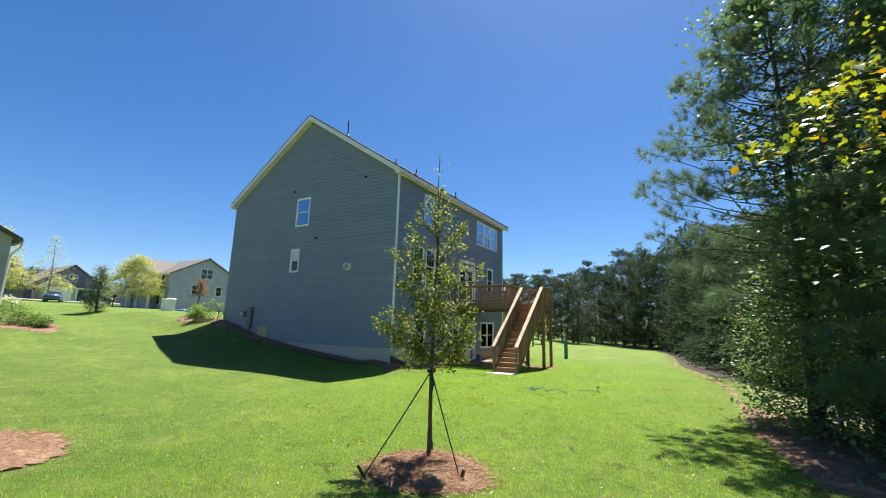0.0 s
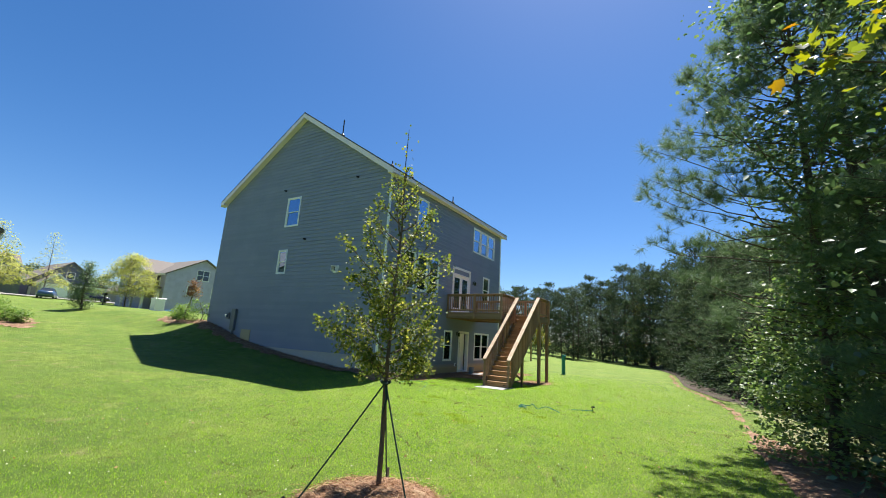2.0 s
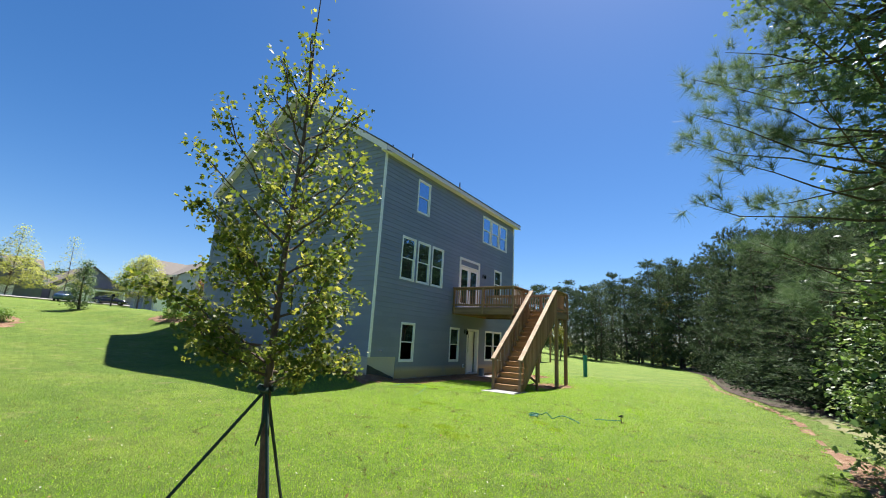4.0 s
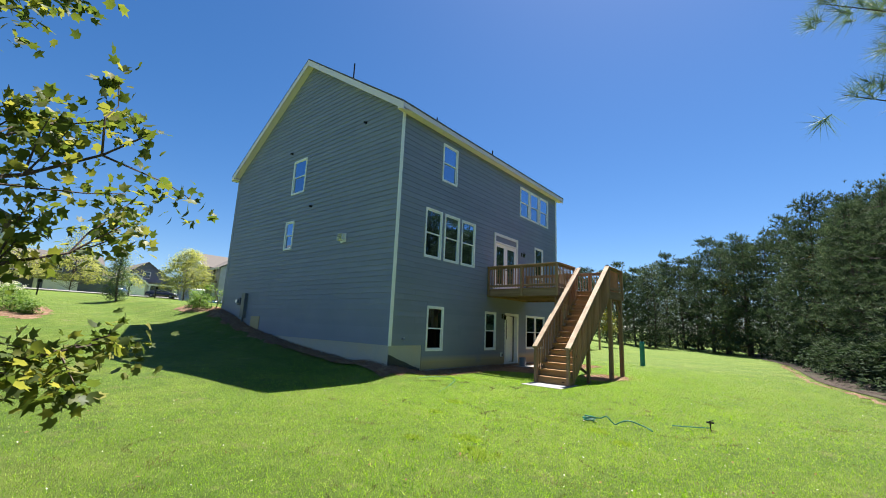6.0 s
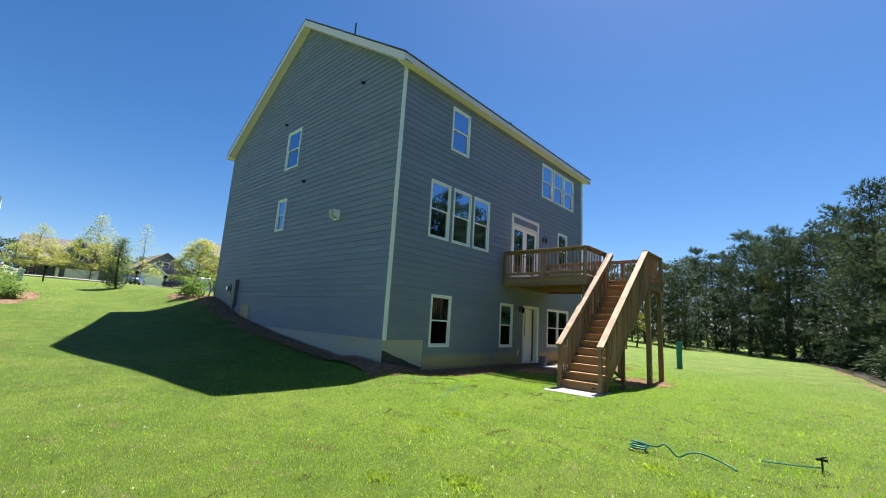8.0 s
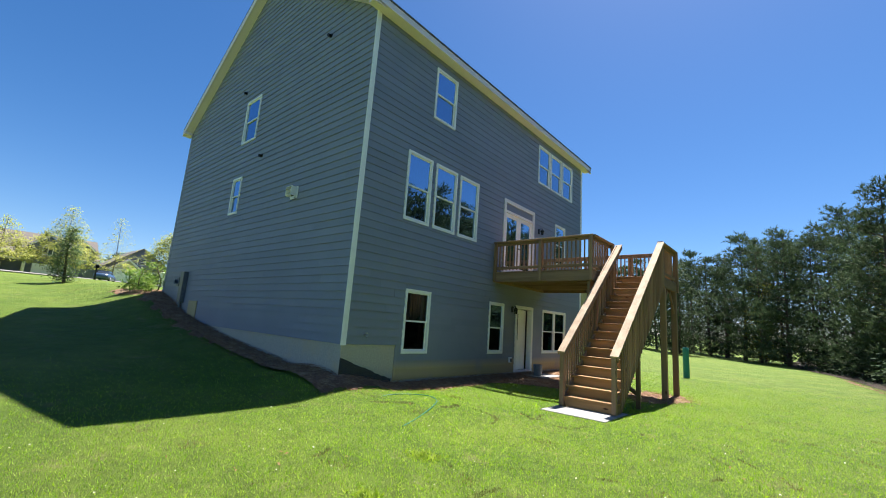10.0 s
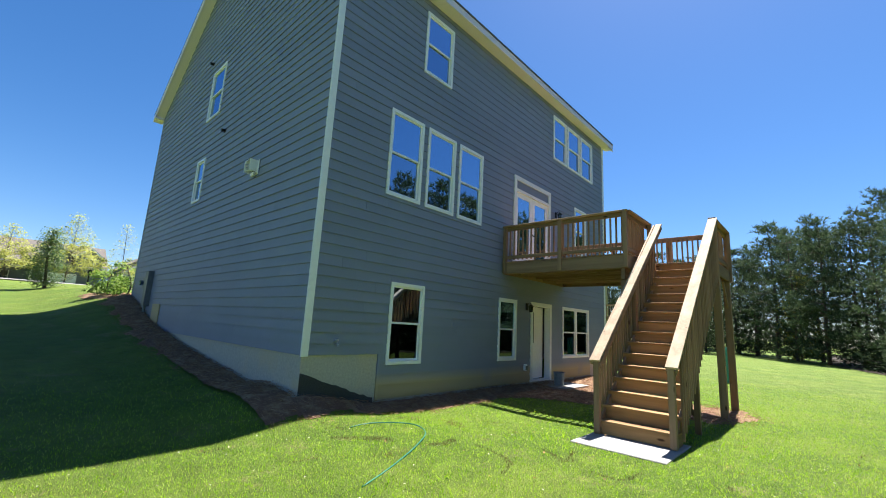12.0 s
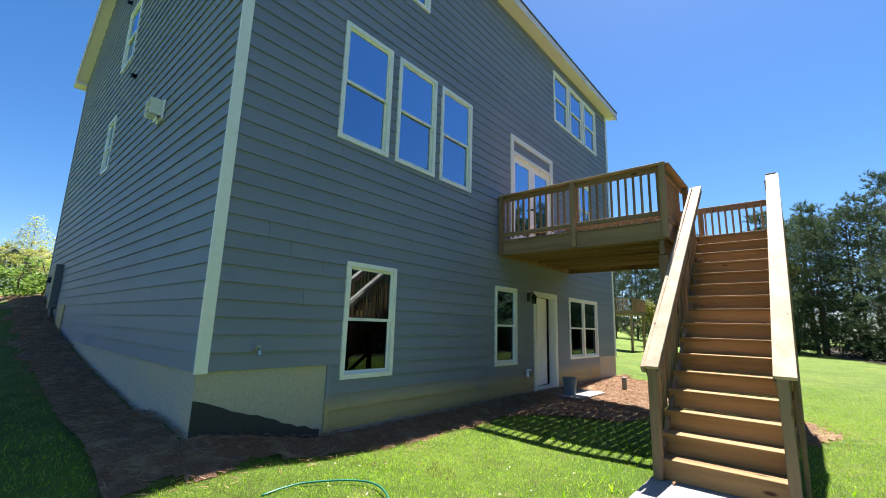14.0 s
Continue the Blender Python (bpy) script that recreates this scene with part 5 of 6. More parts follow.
def build_woods():
    """The belt of pines along the lawn and behind the houses."""
    kinds = [pine("tall dark green pine in the belt of woods", (0, 0, -60), 12.0 + k, 0.0, 2.9 + 0.2 * k, 15, 5, 17, 10, 0.41, 0.105, L_WOODS, 40 + k, "woods pines", 0.14, clump=True) for k in range(3)]
    kinds.append(broadleaf("broad dark tree in the belt of woods", (0.0, 0.0), 12.0, dome(0.4, 2.6), 170, 26, 0.26, L_WOODS, 47, LEAF_PLAIN, 0.3, 0.12, "woods broadleaf trees", spread=0.5, name="woods_tree"))
    oak = broadleaf("yellowing broadleaf tree among the pines", (0.0, 0.0), 9.0, dome(0.4, 1.7), 110, 24, 0.22, L_YELLOWISH, 48, LEAF_PLAIN, 0.3, 0.1, spread=0.4, name="woods_tree")
    rng = random.Random(5)
    spots = []
    for row, off in ((0, 3.6), (1, 6.8)):
        y = 16.5 + row
        while y < 60:
            spots.append((float(edge_x(y)) + off + float(np.interp(y, [18, 24], [2.4, 0.2])) + rng.uniform(-0.8, 0.8), y, np.interp(y, [15, 24, 30, 45, 62], [6.5, 7.5, 9.2, 12.2, 14.3]) * (1 + 0.05 * row)))
            y += rng.uniform(1.8, 2.9)
    for y in np.arange(28.5, 48, 1.7):
        spots.append((float(edge_x(y)) + 11.5 + rng.uniform(-1, 1), float(y), float(np.interp(y, [28, 36, 41, 48], [13.5, 15.0, 16.8, 16.8]))))
    x = -3.0
    while x > -70:
        for row in range(2 if x > -16 else 1):
            spots.append((x + rng.uniform(-1, 1), 60 + 1.25 * min(-x - 2, 32) + 4.0 * row + rng.uniform(-1.2, 1.2), np.interp(-x, [3, 12, 25, 60], [15.2, 14.4, 13.6, 13])))
        x -= rng.uniform(1.6, 2.3) if x > -16 else rng.uniform(2.4, 3.2)
    for k in range(9):
        spots.append((-30 + 1.9 * k + rng.uniform(-0.6, 0.6), 66 + rng.uniform(-2, 2), 11.0))
    for y in (-6, -1, 3):
        for off in (9.5, 13.5):
            spots.append((float(edge_x(y)) + off + rng.uniform(-1, 1), y + rng.uniform(-1, 1), 11.0))
    first = [True] * 4
    for i, (x, y, h) in enumerate(spots):
        k = rng.choice((0, 1, 2, 0, 1, 2, 3))
        s = h * rng.uniform(0.8, 1.06) / (12.0 + k if k < 3 else 12.0)
        m = Matrix.Translation((x, y, ground_z(x, y) - 0.1)) @ Matrix.Rotation(rng.uniform(0, math.tau), 4, "Z") @ Matrix.Diagonal((max(s, 0.8) * rng.uniform(0.95, 1.25), max(s, 0.8) * rng.uniform(0.95, 1.25), s, 1))
        if first[k]:
            kinds[k].matrix_basis = m
            first[k] = False
        else:
            c = copy_thing(kinds[k], Matrix())
            c.matrix_basis = m
    # dark bushes added to close the gaps and stand for shade under the pines
    brush = broadleaf("dense undergrowth along the wood's edge, coloured dark for the shade there", (0.0, 0.0), 4.2, lambda f: 1.9 * math.sqrt(max(0.1, 1 - (f - 0.35) ** 2 * 2.0)), 60, 26, 0.23, L_UNDER_SHADE, 49, LEAF_PLAIN, 0.2, 0.05, "woods undergrowth", spread=0.4, name="undergrowth_bush")
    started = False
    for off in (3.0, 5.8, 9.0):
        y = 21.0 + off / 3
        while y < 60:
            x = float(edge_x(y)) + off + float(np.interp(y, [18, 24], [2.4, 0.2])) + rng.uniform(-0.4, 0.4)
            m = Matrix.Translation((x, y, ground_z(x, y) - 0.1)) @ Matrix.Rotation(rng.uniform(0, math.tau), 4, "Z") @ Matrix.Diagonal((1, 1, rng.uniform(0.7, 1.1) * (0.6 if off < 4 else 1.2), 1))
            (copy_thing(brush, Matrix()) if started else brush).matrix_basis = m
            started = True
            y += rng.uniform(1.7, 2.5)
    oak.matrix_basis = Matrix.Translation((0.9, 49, ground_z(0.9, 49)))
    c = copy_thing(oak, Matrix())
    c.matrix_basis = Matrix.Translation((-7.5, 66, 0)) @ Matrix.Rotation(2, 4, "Z")


L_YELLOWISH = leaf_mat("turning_leaves", [(0.09, 0.12, 0.025), (0.16, 0.16, 0.03), (0.22, 0.19, 0.04)], 0.35, 0.5, 0.2)
build_woods()

# ---- yard things ----
pipe = thing("utility_marker", "teal plastic utility marker post standing in the lawn", "marker post", at=(-8.3, 31.2, ground_z(-8.3, 31.2)))
part("post", cyl(bmesh.new(), (0, 0, -0.1), (0, 0, 1.25), 0.13, 0.13, 16), M_PIPE, pipe)
part("cap", cyl(bmesh.new(), (0, 0, 1.25), (0, 0, 1.34), 0.14, 0.11, 16), M_PIPE, pipe)


def litter(name, label, n, seed, size, material, low, high):
    rng = np.random.default_rng(seed)
    x, y = rng.uniform(-11, 0.8, n), rng.uniform(2.5, 21, n)
    p = np.stack([x, y, height(x, y) + 0.03], 1)
    me = scatter(name, LEAF_PLAIN, p, frames_of(np.tile((0, 0, 1.0), (n, 1)), rng, 0.35), rng.uniform(low, high, n) * size, material)
    return tagged(new(name, me), label, "leaves", kind="stuff")


litter("fallen_leaves", "dry brown fallen leaves scattered on the lawn", 300, 14, 0.05, leaf_mat("dry_leaves", [(0.22, 0.13, 0.06), (0.34, 0.22, 0.1), (0.16, 0.09, 0.05)], 0.2, 0.8, 0.1), 0.5, 1.2)
litter("clover_heads", "tiny white flower heads and pale clippings in the grass", 1100, 15, 0.024, leaf_mat("pale_clippings", [(0.6, 0.6, 0.5), (0.5, 0.52, 0.3), (0.7, 0.7, 0.65)], 0.2, 0.8, 0.1), 0.5, 1.4)


def hose(name, label, pts, r, material):
    ob = thing(name, label, "hose", at=(pts[0][0], pts[0][1], ground_z(*pts[0][:2])))
    fine = []
    for i in range(len(pts) - 1):
        p0, p1, p2, p3 = (np.array(pts[min(max(j, 0), len(pts) - 1)], float) for j in (i - 1, i, i + 1, i + 2))
        for f in np.linspace(0, 1, 7)[:-1]:
            q = 0.5 * (2 * p1 + (p2 - p0) * f + (2 * p0 - 5 * p1 + 4 * p2 - p3) * f * f + (3 * p1 - p0 - 3 * p2 + p3) * f ** 3)
            fine.append((q[0] - pts[0][0], q[1] - pts[0][1], ground_z(q[0], q[1]) + max(q[2], 0.0) + r * 0.9 - ob.location.z))
    smooth(part("tube", tube(bmesh.new(), fine, [r] * len(fine), 8), material, ob))
    return ob


coil = [(-4.85 + (0.09 + 0.003 * a) * math.cos(a), 13.95 + (0.08 + 0.002 * a) * math.sin(a), 0.01 + 0.005 * a) for a in np.linspace(0, 15, 24)]
hose("garden_hose", "dark green garden hose lying in loops on the lawn", coil + [(-4.62, 13.9, 0.10), (-4.5, 13.92, 0.15), (-4.36, 13.95, 0.03), (-4.25, 14.0, 0.08), (-4.1, 14.05, 0.11), (-3.85, 14.12, 0.03), (-3.7, 14.0, 0.0)], 0.011, M_HOSE)
hose("garden_hose", "light green garden hose half hidden in the grass", [(-10.4, 14.95, 0), (-10.35, 15.3, 0.02), (-9.95, 15.7, 0.03), (-9.5, 15.55, 0.03), (-9.2, 15.1, 0.01), (-8.95, 14.5, 0.0), (-8.75, 13.9, 0.0)], 0.008, M_HOSE)
spr = thing("lawn_sprinkler", "small dark sprinkler on a spike in the lawn", "sprinkler", at=(-2.93, 14.86, ground_z(-2.93, 14.86)))
part("spike", cyl(bmesh.new(), (0, 0, -0.05), (0, 0, 0.15), 0.01, 0.012), M_BLACK, spr)
part("head", box(bmesh.new(), -0.06, 0.06, -0.014, 0.014, 0.14, 0.17, 0.005), M_BLACK, spr)
part("nozzle", cyl(bmesh.new(), (-0.02, 0, 0.17), (0.05, 0, 0.2), 0.012, 0.006), M_BLACK, spr)
part("supply_tube", tube(bmesh.new(), [(0, 0, 0.06), (-0.25, -0.12, 0.05), (-0.6, -0.2, 0.03)], [0.01] * 3), M_HOSE, spr)
bucket = thing("bucket", "dented grey-blue plastic bucket by the yard door", "bucket", at=(-11.05, 22.45, 0.19))
bm = cyl(bmesh.new(), (0, 0, 0), (0, 0, 0.36), 0.13, 0.155, 20, cap=False)
bmesh.ops.solidify(bm, geom=bm.faces[:], thickness=0.006)
cyl(bm, (0, 0, 0.0), (0, 0, 0.02), 0.125, 0.125, 20)
part("body", bm, M_BUCKET, bucket)
part("rim", tube(bmesh.new(), [(0.16 * math.cos(a), 0.16 * math.sin(a), 0.35) for a in np.linspace(0, math.tau, 21)], [0.008] * 21, 5), M_BUCKET, bucket)
part("handle", tube(bmesh.new(), [(0.0, 0.17 * math.cos(a), 0.33 - 0.12 * math.sin(a)) for a in np.linspace(0.1, 3.04, 10)], [0.004] * 10, 5), M_BLACK, bucket)
stub = thing("cleanout_pipe", "short grey capped pipe in the straw bed", "pipe", at=(-10.5, 24.5, ground_z(-10.5, 24.5)))
part("pipe", cyl(bmesh.new(), (0, 0, -0.05), (0, 0, 0.32), 0.06, 0.06, 14), M_PAD, stub)
part("cap", cyl(bmesh.new(), (0, 0, 0.32), (0, 0, 0.36), 0.068, 0.06, 14), M_PAD, stub)

# ---- the street and the neighbours ----
def gable_house(label, x0, x1, y0, y1, eave, ridge, axis, wall_m, roof_m, openings=(), porch=None, over=0.35, wings=()):
    """A plain neighbour house: walls, two roof slopes, white trim, windows that sit in frames."""
    base = min(ground_z(x, y) for x in (x0, x1) for y in (y0, y1)) - 0.3
    h = thing("neighbour_house", label, "house", "neighbour houses", at=((x0 + x1) / 2, (y0 + y1) / 2, base + 0.3))
    inv = Matrix.Translation(h.location).inverted()

    def P(nm, bm, m, parent=None, lab=""):
        bmesh.ops.recalc_face_normals(bm, faces=bm.faces[:])
        o = part(nm, bm, m, parent or h, lab)
        if parent is None:
            o.matrix_parent_inverse = inv
        return o
    bm = box(bmesh.new(), x0, x1, y0, y1, base, eave)
    walls = P("wall", bm, wall_m)
    mid = (y0 + y1) / 2 if axis == "x" else (x0 + x1) / 2
    for sgn in (-1, 1):
        bm = bmesh.new()
        if axis == "x":
            e = y0 - over if sgn < 0 else y1 + over
            ez = eave - over * (ridge - eave) / (mid - y0)
            q = [(x0 - over, e, ez), (x1 + over, e, ez), (x1 + over, mid, ridge), (x0 - over, mid, ridge)]
        else:
            e = x0 - over if sgn < 0 else x1 + over
            ez = eave - over * (ridge - eave) / (mid - x0)
            q = [(e, y0 - over, ez), (e, y1 + over, ez), (mid, y1 + over, ridge), (mid, y0 - over, ridge)]
        lo = [bm.verts.new(p) for p in q]
        up = [bm.verts.new((p[0], p[1], p[2] + 0.18)) for p in q]
        bm.faces.new(lo)
        bm.faces.new(up[::-1])
        for i in range(4):
            bm.faces.new((lo[i], lo[(i + 1) % 4], up[(i + 1) % 4], up[i]))
        P("roof", bm, roof_m)
        f0 = [(p[0], p[1], p[2]) for p in q]
        bm = bmesh.new()
        if axis == "x":
            box(bm, x0 - over, x1 + over, min(e, e + sgn * 0.06), max(e, e + sgn * 0.06), ez - 0.12, ez + 0.14)
        else:
            box(bm, min(e, e + sgn * 0.06), max(e, e + sgn * 0.06), y0 - over, y1 + over, ez - 0.12, ez + 0.14)
        P("fascia", bm, M_TRIM)
    for end in (0, 1):
        bm = bmesh.new()
        if axis == "x":
            x = x0 if end == 0 else x1 - 0.2
            a = [(x, y0, eave), (x, y1, eave), (x, mid, ridge)]
            b = [(x + 0.2, y0, eave), (x + 0.2, y1, eave), (x + 0.2, mid, ridge)]
        else:
            y = y0 if end == 0 else y1 - 0.2
            a = [(x0, y, eave), (x1, y, eave), (mid, y, ridge)]
            b = [(x0, y + 0.2, eave), (x1, y + 0.2, eave), (mid, y + 0.2, ridge)]
        va, vb = [bm.verts.new(p) for p in a], [bm.verts.new(p) for p in b]
        bm.faces.new(va)
        bm.faces.new(vb[::-1])
        for i in range(3):
            bm.faces.new((va[i], va[(i + 1) % 3], vb[(i + 1) % 3], vb[i]))
        P("gable", bm, wall_m)
    for face, u, z, w, hh, kind in openings:
        def S(bm, a0, a1, z0, z1, d0, d1):
            if face == "+x":
                return box(bm, x1 + d0, x1 + d1, a0, a1, z0, z1)
            if face == "-y":
                return box(bm, a0, a1, y0 - d1, y0 - d0, z0, z1)
            return box(bm, x0 - d1, x0 - d0, a0, a1, z0, z1)
        bm = bmesh.new()
        for c in ((u - w / 2 - 0.09, u - w / 2, z - 0.09, z + hh + 0.09), (u + w / 2, u + w / 2 + 0.09, z - 0.09, z + hh + 0.09), (u - w / 2, u + w / 2, z - 0.09, z), (u - w / 2, u + w / 2, z + hh, z + hh + 0.09)):
            S(bm, *c, 0.0, 0.05)
        if kind == "window":
            S(bm, u - w / 2, u + w / 2, z + hh / 2 - 0.03, z + hh / 2 + 0.03, 0.0, 0.045)
            if w > 1.4:
                S(bm, u - 0.05, u + 0.05, z, z + hh, 0.0, 0.045)
        fr = P("window" if kind == "window" else "garage_door" if kind == "garage" else "door", bm, M_TRIM)
        P("pane" if kind == "window" else "panel", S(bmesh.new(), u - w / 2, u + w / 2, z, z + hh, 0.005, 0.02), {"window": M_DARKGLASS, "garage": M_VINYL, "door": M_GREYM}[kind], fr)
    for face, u0, u1, depth, we, wr, wm in wings:
        # a lower wing with its own gable, window and white verges
        F = (lambda a, d, z: (x1 + d, a, z)) if face == "+x" else (lambda a, d, z: (a, y0 - d, z))
        um = (u0 + u1) / 2

        def prism(bm, pts, d0, d1):
            va, vb = [bm.verts.new(F(a, d0, z)) for a, z in pts], [bm.verts.new(F(a, d1, z)) for a, z in pts]
            bm.faces.new(va)
            bm.faces.new(vb[::-1])
            for i in range(len(pts)):
                bm.faces.new((va[i], va[(i + 1) % len(pts)], vb[(i + 1) % len(pts)], vb[i]))
            return bm
        wb = base if depth >= 1.0 else we - 2.3
        P("wing_wall", prism(bmesh.new(), [(u0, wb), (u1, wb), (u1, we), (um, wr), (u0, we)], -0.3, depth), wm)
        for sg in (-1, 1):
            e = um + sg * ((u1 - u0) / 2 + over)
            ez = we - over * (wr - we) / ((u1 - u0) / 2)
            P("wing_roof", prism(bmesh.new(), [(e, ez + 0.02), (um, wr + 0.02), (um, wr + 0.22), (e, ez + 0.22)], -4.0, depth + over), roof_m)
            P("wing_verge", prism(bmesh.new(), [(e, ez - 0.18), (um, wr - 0.18), (um, wr + 0.2), (e, ez + 0.2)], depth + over + 0.003, depth + over + 0.06), M_TRIM)
        if depth >= 3.0:
            P("garage_door", prism(bmesh.new(), [(u0 + 0.5, base + 0.4), (u1 - 0.5, base + 0.4), (u1 - 0.5, base + 2.7), (u0 + 0.5, base + 2.7)], depth - 0.1, depth + 0.04), M_VINYL)
            continue
        fr = P("window", prism(bmesh.new(), [(um - 0.7, we - 1.75), (um + 0.7, we - 1.75), (um + 0.7, we - 0.15), (um - 0.7, we - 0.15)], depth - 0.1, depth + 0.05), M_TRIM)
        for a in (um - 0.32, um + 0.32):
            P("pane", prism(bmesh.new(), [(a - 0.26, we - 1.65), (a + 0.26, we - 1.65), (a + 0.26, we - 0.25), (a - 0.26, we - 0.25)], depth, depth + 0.056), M_DARKGLASS, fr)
    if porch:
        px0, px1, py0, py1, pz = porch
        P("porch_roof", box(bmesh.new(), px0 - 0.3, px1 + 0.3, py0 - 0.3, py1 + 0.3, pz, pz + 0.3), roof_m)
        P("porch_fascia", box(bmesh.new(), px0 - 0.2, px1 + 0.2, py0 - 0.2, py1 + 0.2, pz - 0.25, pz - 0.004), M_TRIM)
        for fx in (0.0, 0.5, 1.0):
            for fy in (0.0, 1.0):
                cx, cy = px0 + fx * (px1 - px0), py0 + fy * (py1 - py0)
                P("column", box(bmesh.new(), cx - 0.14, cx + 0.14, cy - 0.14, cy + 0.14, ground_z(cx, cy) - 0.2, pz - 0.25), M_TRIM)
    return h


def lap_mat(name, c):
    """Far lap siding: level shadow lines in the relief."""
    m, nt, p = shader(name)
    tc = nt.nodes.new("ShaderNodeTexCoord")
    w = nt.nodes.new("ShaderNodeTexWave")
    w.bands_direction, w.wave_profile = "Z", "SAW"
    w.inputs["Scale"].default_value, w.inputs["Distortion"].default_value = 0.85, 0.0
    nt.links.new(tc.outputs["Object"], w.inputs[0])
    col = mixer(nt, c, [v * 0.86 for v in c], noise_of(nt, tc.outputs["Object"], 1.5))
    nt.links.new(col, p.inputs["Base Color"])
    p.inputs["Roughness"].default_value = 0.65
    b = nt.nodes.new("ShaderNodeBump")
    b.inputs["Strength"].default_value, b.inputs["Distance"].default_value = 0.8, 0.03
    nt.links.new(w.outputs["Fac"], b.inputs["Height"])
    nt.links.new(b.outputs[0], p.inputs["Normal"])
    return m


M_DARKGLASS = mat("dark_glass", (0.02, 0.025, 0.03), (0.03, 0.035, 0.04), rough=0.08, s2=3, bump=0.0, vary=0.0, spec=0.8)
M_TAN, M_PALE, M_GREY, M_NAVY = lap_mat("tan_siding", (0.50, 0.43, 0.24)), lap_mat("pale_blue_siding", (0.42, 0.41, 0.55)), lap_mat("warm_grey_siding", (0.40, 0.385, 0.40)), lap_mat("navy_siding", (0.12, 0.135, 0.185))
M_BROWNROOF = mat("weathered_shingles", (0.144, 0.126, 0.108), (0.104, 0.092, 0.079), rough=0.95, s1=1, s2=15, bump=0.4, vary=0.05)
M_ROAD = mat("pale_road", (0.222, 0.211, 0.193), (0.187, 0.178, 0.163), rough=0.95, s1=0.5, s2=10, bump=0.1, vary=0.0)

gable_house("grey sided neighbour house with white gutters and a porch", -47, -32.1, -8, 6.7, 6.35, 10.2, "x", M_GREY, M_ROOF, [("+x", 3.5, 3.2, 1.2, 1.5, "window"), ("+x", -1.5, 3.2, 1.2, 1.5, "window")])
dsp = thing("downspout", "white downspout with a crooked elbow at a house corner", "downspout", at=(-31.75, 6.95, 5.9))
part("pipe", tube(bmesh.new(), [(0.05, 0.1, 0.15), (0.02, 0.05, -0.1), (-0.28, -0.2, -0.5), (-0.3, -0.22, -4.2)], [0.06] * 4, 6), M_TRIM, dsp)
gable_house("pale blue two-storey neighbour house with a brown roof", -76, -63, 29.7, 39.7, 8.7, 11.4, "x", M_PALE, M_BROWNROOF,
            [("+x", 34.7, 8.4, 1.7, 1.4, "window"), ("+x", 33.2, 6.0, 0.8, 1.3, "window"), ("+x", 36.8, 6.0, 0.8, 1.3, "window"), ("-y", -65, 7.0, 1.0, 1.5, "window"), ("-y", -67.5, 7.0, 1.0, 1.5, "window"), ("-y", -66, 4.3, 1.6, 1.6, "window"), ("-y", -72.5, 4.0, 4.6, 2.3, "garage")], (-70, -64, 27.7, 29.5, 6.5), wings=(("-y", -74.5, -66.0, 1.0, 8.8, 11.0, M_PALE),))
gable_house("grey and navy neighbour house with a white garage", -118, -105, 26.0, 37.5, 8.2, 12.4, "x", M_NAVY, M_BROWNROOF, [("+x", 28.6, 4.8, 4.6, 2.2, "garage"), ("+x", 34.5, 5.2, 1.6, 1.6, "window"), ("+x", 31.8, 9.2, 1.2, 1.2, "window")], (-105, -102.6, 32, 37, 7.9), wings=(("+x", 26.6, 31.6, 3.0, 7.6, 9.6, M_GREY),))
gable_house("navy neighbour house with a white columned porch", -116, -103, 10, 24.6, 8.6, 12.7, "y", M_NAVY, M_BROWNROOF, [("+x", 11.5, 5.0, 1.8, 1.7, "window"), ("+x", 18.5, 4.8, 4.6, 2.2, "garage")], (-103, -100.4, 10.5, 15, 7.6), wings=(("+x", 15.6, 19.6, 0.8, 10.4, 12.0, M_NAVY), ("+x", 20.2, 24.0, 0.8, 10.2, 11.8, M_NAVY)))
gable_house("warm grey neighbour house with a brown roof", -114, -101, -12, 3, 8.4, 12.8, "y", M_GREY, M_BROWNROOF, [("+x", -8, 5.0, 1.8, 1.7, "window"), ("+x", -1, 4.8, 4.6, 2.2, "garage")], (-101, -98.4, -11.5, -6, 7.6), wings=(("+x", -4.0, 2.0, 1.5, 9.6, 11.8, M_GREY),))
gable_house("warm grey neighbour house across the street", -114, -101, 41, 54, 8.2, 12.2, "x", M_GREY, M_BROWNROOF, [("+x", 44, 4.8, 4.6, 2.2, "garage")])
gable_house("tan sided neighbour house with a low brown roof", -85, -72, 42.6, 54, 7.0, 9.9, "x", M_TAN, M_BROWNROOF, [("+x", 44.6, 4.2, 1.6, 2.2, "garage"), ("-y", -75, 4.6, 1.0, 1.5, "window")])
gable_house("tan sided neighbour house behind", -29.2, -20.3, 38, 50, 6.6, 11.6, "y", M_TAN, M_BROWNROOF, [("+x", 41, 4.0, 1.0, 1.8, "window"), ("+x", 47, 4.0, 1.0, 1.8, "window")])
nd = thing("neighbour_deck", "orange-brown pine deck on posts behind the next house", "deck", at=(-16, 44, 0.1))
